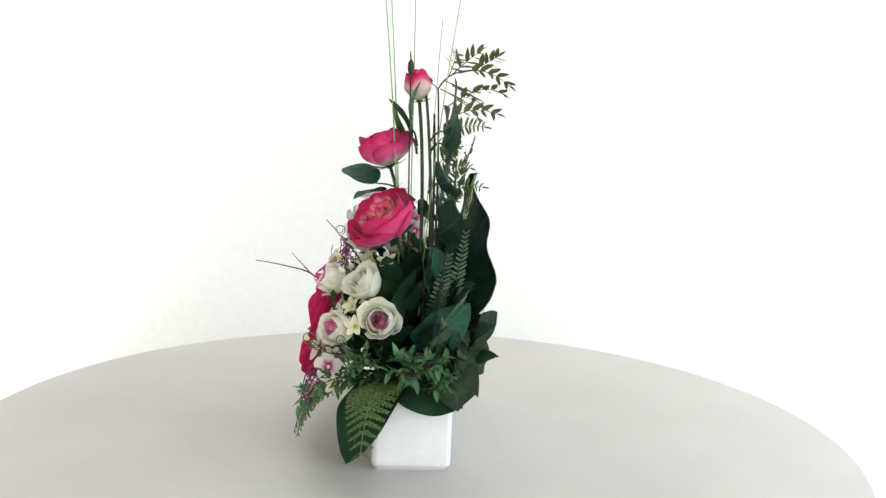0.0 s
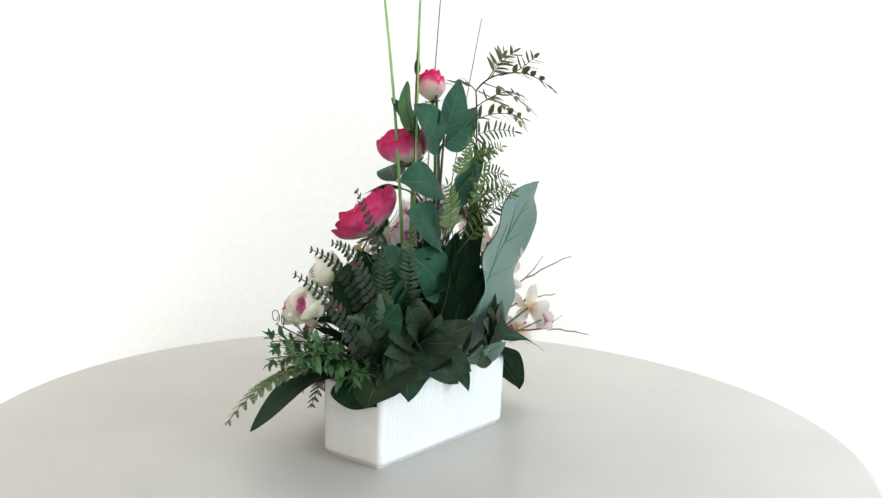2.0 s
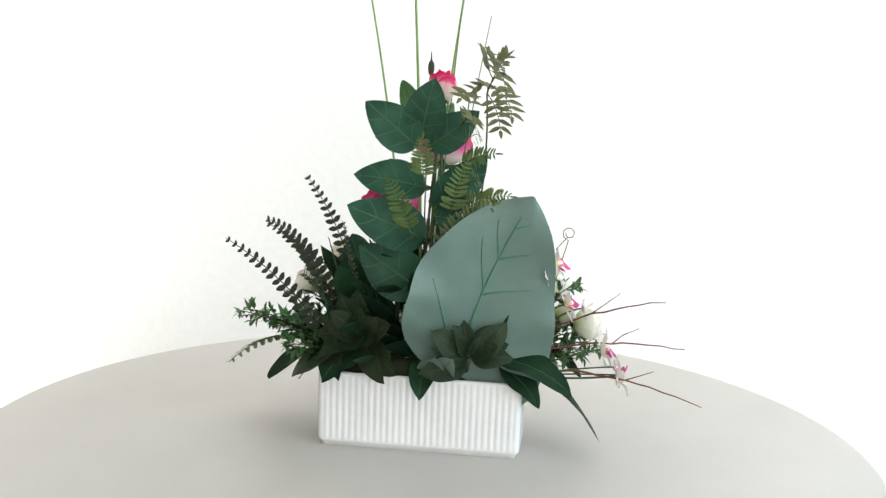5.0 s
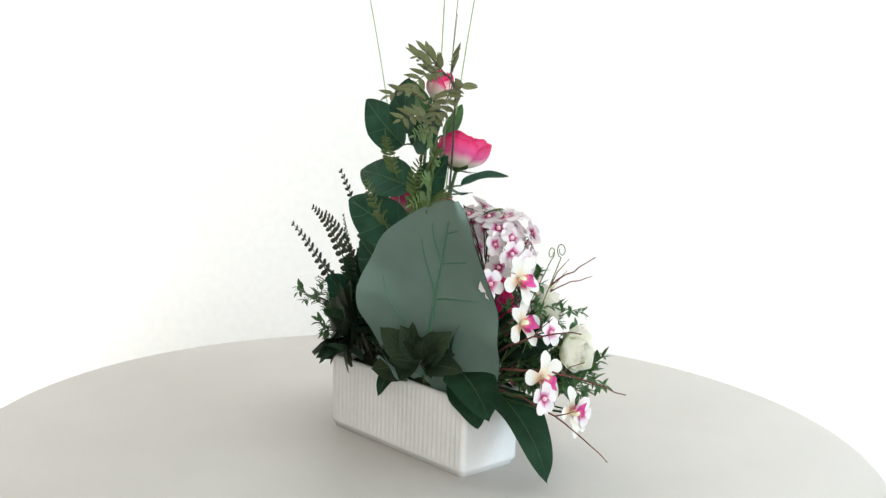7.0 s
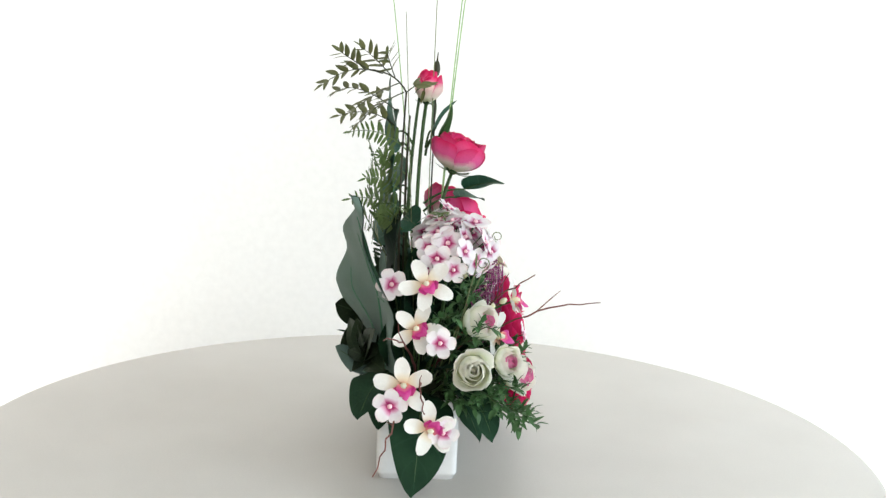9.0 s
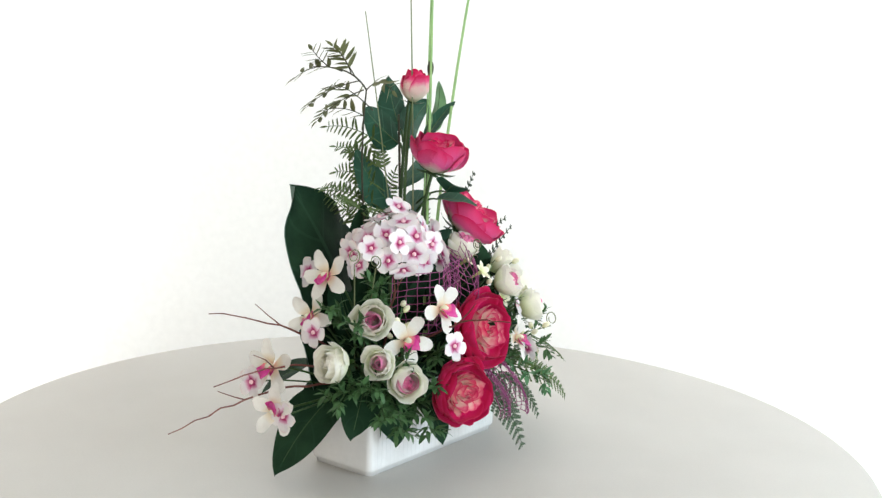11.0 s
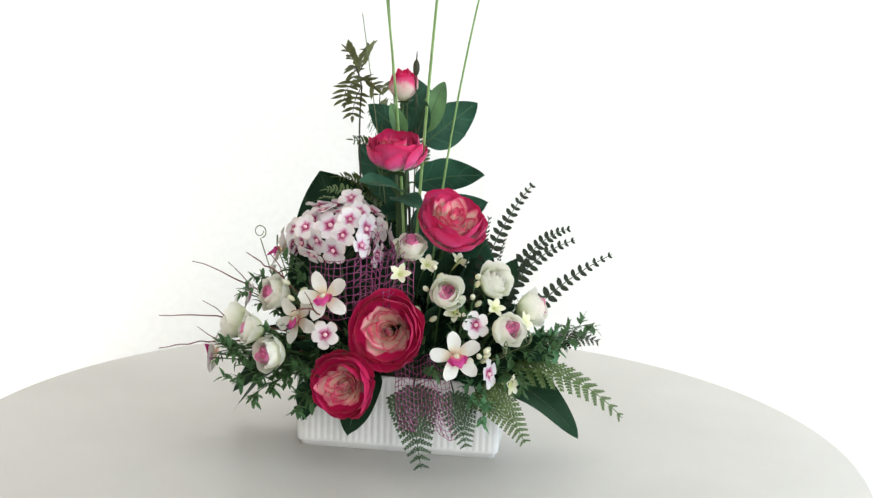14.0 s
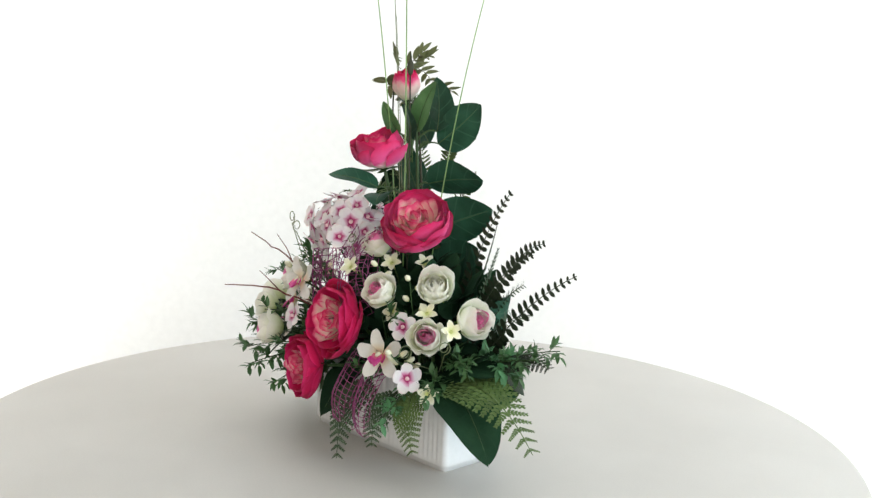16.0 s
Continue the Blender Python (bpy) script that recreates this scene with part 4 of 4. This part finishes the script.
# the arching spray beside the top bud
o = Vector((-0.03, 0.02, 0.10))
spray = thing("leafy_spray", o, "arching olive-green spray of small pointed leaves", "foliage")
main = curve_points((0, 0, 0), (-0.065, 0.01, 0.2), Vector((-0.082, 0.022, 0.455)) - o, 24)
part("stalk", tube("stalk", main, 0.0018, 0.0011, DARKSTEM, 6), spray)
top = main[-1]
part("stalk", tube("stalk", curve_points(top, top + Vector((-0.010, 0.015, 0.03)), Vector((-0.108, 0.085, 0.480)) - o, 10), 0.0011, 0.0007, DARKSTEM, 6), spray)
for a, b, c, n in [((-0.088, 0.035, 0.470), (-0.100, 0.045, 0.495), (-0.106, 0.045, 0.500), 4), ((-0.095, 0.05, 0.476), (-0.105, 0.085, 0.490), (-0.112, 0.118, 0.462), 7), ((-0.085, 0.03, 0.466), (-0.115, 0.06, 0.455), (-0.118, 0.085, 0.432), 6), ((-0.083, 0.025, 0.455), (-0.10, 0.06, 0.44), (-0.105, 0.080, 0.415), 6),
                   ((-0.082, 0.022, 0.455), (-0.085, 0.00, 0.475), (-0.060, 0.00, 0.455), 4), ((-0.10, 0.07, 0.482), (-0.10, 0.085, 0.49), (-0.095, 0.10, 0.50), 4), ((-0.06, 0.03, 0.43), (-0.07, 0.08, 0.47), (-0.06, 0.105, 0.452), 7), ((-0.05, 0.03, 0.41), (-0.07, 0.06, 0.44), (-0.075, 0.10, 0.425), 7), ((-0.09, 0.04, 0.474), (-0.08, 0.06, 0.495), (-0.085, 0.075, 0.505), 5)]:
    comb(spray, Vector(a) - o, Vector(b) - o, Vector(c) - o, (rng.uniform(-0.6, 0.2), 0.5, 0.7), n // 2 + 2, 1.2, OPIN, DARKSTEM, 0.7, 0.2)
# small fern sprigs on the rear stem
for a, b, c, face, n, size in [((-0.05, 0.03, 0.36), (-0.07, 0.05, 0.385), (-0.098, 0.055, 0.385), (0, 0.8, 0.6), 8, 1.0), ((-0.05, 0.03, 0.30), (-0.085, 0.06, 0.34), (-0.118, 0.060, 0.335), (0, 0.7, 0.7), 10, 1.1), ((-0.03, 0.04, 0.25), (-0.06, 0.07, 0.31), (-0.098, 0.075, 0.325), (-0.2, 0.9, 0.3), 10, 1.2),
                               ((-0.012, 0.045, 0.345), (-0.010, 0.062, 0.375), (-0.012, 0.068, 0.400), (0, 1, 0), 8, 1.0), ((0.00, 0.045, 0.275), (0.01, 0.065, 0.315), (0.028, 0.065, 0.345), (0.2, 0.95, 0.1), 9, 1.1), ((-0.045, 0.04, 0.30), (-0.05, 0.06, 0.34), (-0.065, 0.06, 0.375), (-0.2, 0.95, 0.1), 9, 1.0),
                               ((-0.06, 0.03, 0.29), (-0.10, 0.03, 0.33), (-0.125, 0.025, 0.322), (0, -0.4, 0.9), 9, 1.0), ((-0.085, -0.02, 0.30), (-0.11, -0.02, 0.325), (-0.125, -0.025, 0.315), (-0.3, 0, 1), 7, 0.8)] + [((-0.045, 0.02, z), (-0.075, 0.05, z + 0.03), (-0.082, 0.05 + 0.035 * ((k * 2) % 3) / 2, z + 0.022), (-0.95, 0.1, 0.3), 7, 1.0) for k, z in enumerate((0.285, 0.305, 0.33, 0.355, 0.385))]:
    comb(spray, Vector(a) - o, Vector(b) - o, Vector(c) - o, face, n + 3, size * 0.85, OPIN2, LACE, 0.35, 0.6)

# leafy sprigs low round the rim
SLEAF = {m: [blade("leaf", 0.0160, 0.0068, m, 0.55, 0.9, 0.25, b, nu=5, nv=2) for b in (0.3, 0.8)] for m in (SPRIG, MINT)}


def sprig(a, c, n, mat=SPRIG, size=1.0, seed=0, label="fresh-green leafy sprig beside the roses"):
    r2 = random.Random(seed)
    a, c = Vector(a), Vector(c)
    ob = thing("leafy_sprig", a, label, "foliage", "leafy sprigs")
    pts = curve_points((0, 0, 0), (c - a) * 0.5 + Vector((0, 0, 0.02)), c - a, 16)
    part("stalk", tube("stalk", pts[::2], 0.0013, 0.0006, STEM, 5), ob)
    for k in range(n):
        t = 0.25 + 0.75 * (k + 0.5) / n
        i = min(15, int(t * 16))
        p, d = pts[i].lerp(pts[i + 1], t * 16 - i), (pts[i + 1] - pts[i]).normalized()
        s1 = d.orthogonal().normalized()
        tw = d * 0.8 + Matrix.Rotation(k * 2.4 + r2.uniform(-0.4, 0.4), 3, d) @ s1
        q = p + tw.normalized() * 0.014 * size
        part("twiglet", tube("twiglet", [p, q], 0.0006, 0.0004, STEM, 4), ob)
        for j in range(7):
            w = tw.normalized() * (0.9 if j else 2.5) + Matrix.Rotation(j * 1.05 + k, 3, tw) @ tw.orthogonal().normalized() * 0.9
            s = size * r2.uniform(0.75, 1.1)
            part("leaf", SLEAF[mat][(j + k) % 2], ob, aim(p.lerp(q, 0.3 + 0.7 * (j % 3) / 2), q + w, (0, 0, 1)) @ Matrix.Diagonal((s, s, s, 1)))
    return ob


for i, (a, c, n, m, s) in enumerate([((-0.11, -0.03, 0.10), (-0.215, -0.110, 0.135), 10, SPRIG, 1.0), ((-0.10, -0.03, 0.10), (-0.180, -0.130, 0.085), 10, SPRIG, 1.0), ((-0.08, -0.03, 0.10), (-0.125, -0.130, 0.072), 10, SPRIG, 1.0), ((-0.09, -0.03, 0.12), (-0.118, -0.125, 0.120), 8, SPRIG, 1.0),
                                     ((-0.09, -0.03, 0.13), (-0.155, -0.062, 0.240), 12, SPRIG, 0.95), ((0.08, -0.02, 0.10), (0.220, -0.010, 0.158), 12, SPRIG, 0.9), ((0.08, -0.03, 0.10), (0.150, -0.110, 0.118), 9, SPRIG, 0.9), ((0.07, -0.03, 0.10), (0.105, -0.140, 0.085), 9, MINT, 0.9),
                                     ((0.08, 0.0, 0.10), (0.186, -0.020, 0.146), 11, MINT, 1.2), ((0.08, 0.02, 0.10), (0.160, 0.030, 0.125), 10, SPRIG, 1.0), ((0.06, -0.03, 0.12), (0.07, -0.105, 0.195), 8, SPRIG, 0.9), ((-0.11, -0.02, 0.10), (-0.225, -0.060, 0.115), 10, SPRIG, 1.0),
                                     ((-0.06, -0.03, 0.12), (-0.075, -0.115, 0.145), 8, SPRIG, 0.9), ((0.09, 0.0, 0.10), (0.225, 0.025, 0.165), 10, SPRIG, 0.85), ((-0.11, -0.01, 0.12), (-0.20, -0.03, 0.215), 9, SPRIG, 0.9), ((0.09, -0.03, 0.12), (0.18, -0.08, 0.150), 9, SPRIG, 0.85), ((-0.12, -0.03, 0.11), (-0.235, -0.085, 0.125), 11, SPRIG, 0.95), ((-0.12, -0.03, 0.10), (-0.205, -0.125, 0.100), 11, SPRIG, 1.0), ((-0.10, -0.03, 0.12), (-0.165, -0.120, 0.160), 8, SPRIG, 0.9), ((-0.12, -0.02, 0.12), (-0.205, -0.075, 0.205), 9, SPRIG, 0.9), ((0.04, -0.03, 0.11), (0.04, -0.125, 0.125), 8, SPRIG, 0.8)]):
    sprig(a, c, n, m, s, i)

# ---------------------------------------------------------------- grass, twigs, net
G = "tall grass blades"
for base, mid, tip, r, flat, mat in [((-0.008, -0.02, 0.10), (-0.014, -0.025, 0.40), (-0.0601, -0.0541, 0.70), 0.0030, 0.3, GRASS), ((-0.004, -0.02, 0.10), (0.002, -0.026, 0.40), (0.0329, -0.0653, 0.70), 0.0033, 0.3, GRASS), ((0.010, 0.0, 0.10), (0.022, 0.010, 0.40), (0.0872, 0.0598, 0.70), 0.0024, 0.35, GRASS),
                                     ((-0.016, -0.01, 0.10), (-0.026, -0.01, 0.40), (-0.0573, -0.0134, 0.70), 0.0016, 0.5, THINGRASS), ((-0.020, 0.0, 0.10), (-0.040, 0.01, 0.30), (-0.084, 0.025, 0.548), 0.0014, 0.5, THINGRASS)]:
    ob = thing("grass_blade", base, "tall thin pale-green grass blade rising above the flowers" if mat is GRASS else "tall thin olive grass stalk rising above the flowers", "grass", G)
    b0 = Vector(base)
    part("blade", tube("blade", curve_points((0, 0, 0), Vector(mid) - b0, Vector(tip) - b0, 20), r * 0.85, r * 0.45, mat, 6, flat), ob)

seed = thing("seed_stalk", (-0.01, -0.01, 0.10), "thin dark stalk with a pointed closed bud", "stem")
part("stalk", tube("stalk", curve_points((0, 0, 0), (0.008, -0.004, 0.2), (0.003, -0.006, 0.375), 12), 0.0012, 0.0009, DARKSTEM), seed)
part("bud", ball("bud", 0.0042, DARKSTEM, 2.4), seed, pose(0.003, -0.006, 0.383))
part("bud_tip", tube("bud_tip", [Vector((0.003, -0.006, 0.39)), Vector((0.0035, -0.007, 0.403))], 0.0012, 0.0006, DARKSTEM), seed)

G = "bare twigs"
for i, (base, tip, bow) in enumerate([((-0.10, 0.00, 0.11), (-0.312, 0.041, 0.213), (-0.19, 0.01, 0.19)), ((-0.10, 0.00, 0.11), (-0.343, -0.002, 0.146), (-0.22, 0.0, 0.16)), ((-0.10, 0.00, 0.10), (-0.363, 0.048, 0.087), (-0.24, 0.02, 0.13)), ((-0.09, -0.02, 0.12), (-0.187, -0.127, 0.261), (-0.14, -0.07, 0.22)),
                                      ((-0.07, -0.02, 0.12), (-0.108, -0.218, 0.214), (-0.10, -0.12, 0.21))]):
    r2 = random.Random(50 + i)
    ob = thing("twig", base, "thin crooked reddish-brown bare twig", "twig", G)
    b0 = Vector(base)
    pts = curve_points((0, 0, 0), Vector(bow) - b0, Vector(tip) - b0, 16)
    pts = [p + Vector((r2.uniform(-1, 1), r2.uniform(-1, 1), r2.uniform(-1, 1))) * 0.0019 * (0 < k < 16) for k, p in enumerate(pts)]
    part("branch", tube("branch", pts, 0.0019, 0.0006, TWIG, 6), ob)
    part("branch", tube("branch", [pts[10], pts[11] + Vector((0, 0, 0.010)), pts[12] + Vector((-0.004, 0, 0.020))], 0.0009, 0.0004, TWIG, 5), ob)

G = "curled tendrils"
for base, c, az, r in [((-0.15, -0.03, 0.12), (-0.190, -0.060, 0.276), -100, 0.009), ((-0.13, -0.02, 0.12), (-0.165, -0.070, 0.268), 190, 0.008), ((0.09, -0.04, 0.12), (0.125, -0.128, 0.165), -10, 0.010), ((0.09, -0.04, 0.12), (0.150, -0.09, 0.17), -30, 0.008), ((-0.03, -0.04, 0.15), (-0.01, -0.10, 0.275), 0, 0.007)]:
    ob = thing("tendril", base, "thin pale curled tendril", "twig", G)
    b0 = Vector(base)
    e1, e2 = polar(az + 90, 0), Vector((0, 0, 1))
    curl = [Vector(c) - b0 + e1 * (r * (1 - 0.5 * k / 16) * math.cos(0.5 * k - 1.5)) + e2 * (r * (1 - 0.5 * k / 16) * math.sin(0.5 * k - 1.5)) for k in range(17)]
    part("coil", tube("coil", curve_points((0, 0, 0), curl[0] * 0.6 + Vector((0, 0, 0.0)), curl[0], 10) + curl[1:], 0.0008, 0.0006, THINGRASS, 5), ob)


def net(base, fn, nu, nv, label):
    """A loose net: cords both ways over a bent sheet."""
    ob = thing("decorative_net", base, label, "net", "plum nets")
    b0 = Vector(base)
    r2 = random.Random(nu)
    grid = [[Vector(fn(i / nu, j / nv)) - b0 + Vector((r2.uniform(-1, 1), r2.uniform(-1, 1), r2.uniform(-1, 1))) * 0.0011 for j in range(nv + 1)] for i in range(nu + 1)]
    for row in grid:
        part("cord", tube("cord", row, 0.0005, 0.0005, NET, 4), ob)
    for j in range(nv + 1):
        part("cord", tube("cord", [grid[i][j] for i in range(nu + 1)], 0.0005, 0.0005, NET, 4), ob)


net((-0.03, -0.03, 0.11), lambda u, v: (-0.125 + 0.115 * u, -0.062 - 0.038 * math.sin(math.pi * u) + 0.006 * math.sin(14 * u), 0.172 + 0.072 * v + 0.02 * u), 15, 8, "plum-pink open-weave net tucked under the hydrangea")
net((-0.02, -0.05, 0.11), lambda u, v: (-0.062 + 0.070 * u, -0.070 - 0.030 * math.sin(math.pi * v) + 0.010 * math.sin(8 * u), 0.17 + 0.105 * v + 0.010 * math.sin(9 * u)), 11, 11, "plum-pink open-weave net standing behind the roses")
net((0.03, -0.035, 0.11), lambda u, v: (-0.012 + 0.066 * u + 0.018 * v, -0.085 - 0.05 * math.sin(math.pi * 0.6 * v) - 0.007 * math.sin(10 * u), 0.135 - 0.080 * v + 0.006 * math.sin(12 * u)), 15, 13, "plum-pink open-weave net drooping over the rim")


# ---------------------------------------------------------------- movement
def motions():
    """All that stands on the turntable turns with it."""
    times = [0.4 * k for k in range(41)]
    for ob, at in TURNING:
        walk(ob, [(t, Matrix.Rotation(turn(t), 4, "Z") @ at) for t in times])


motions()
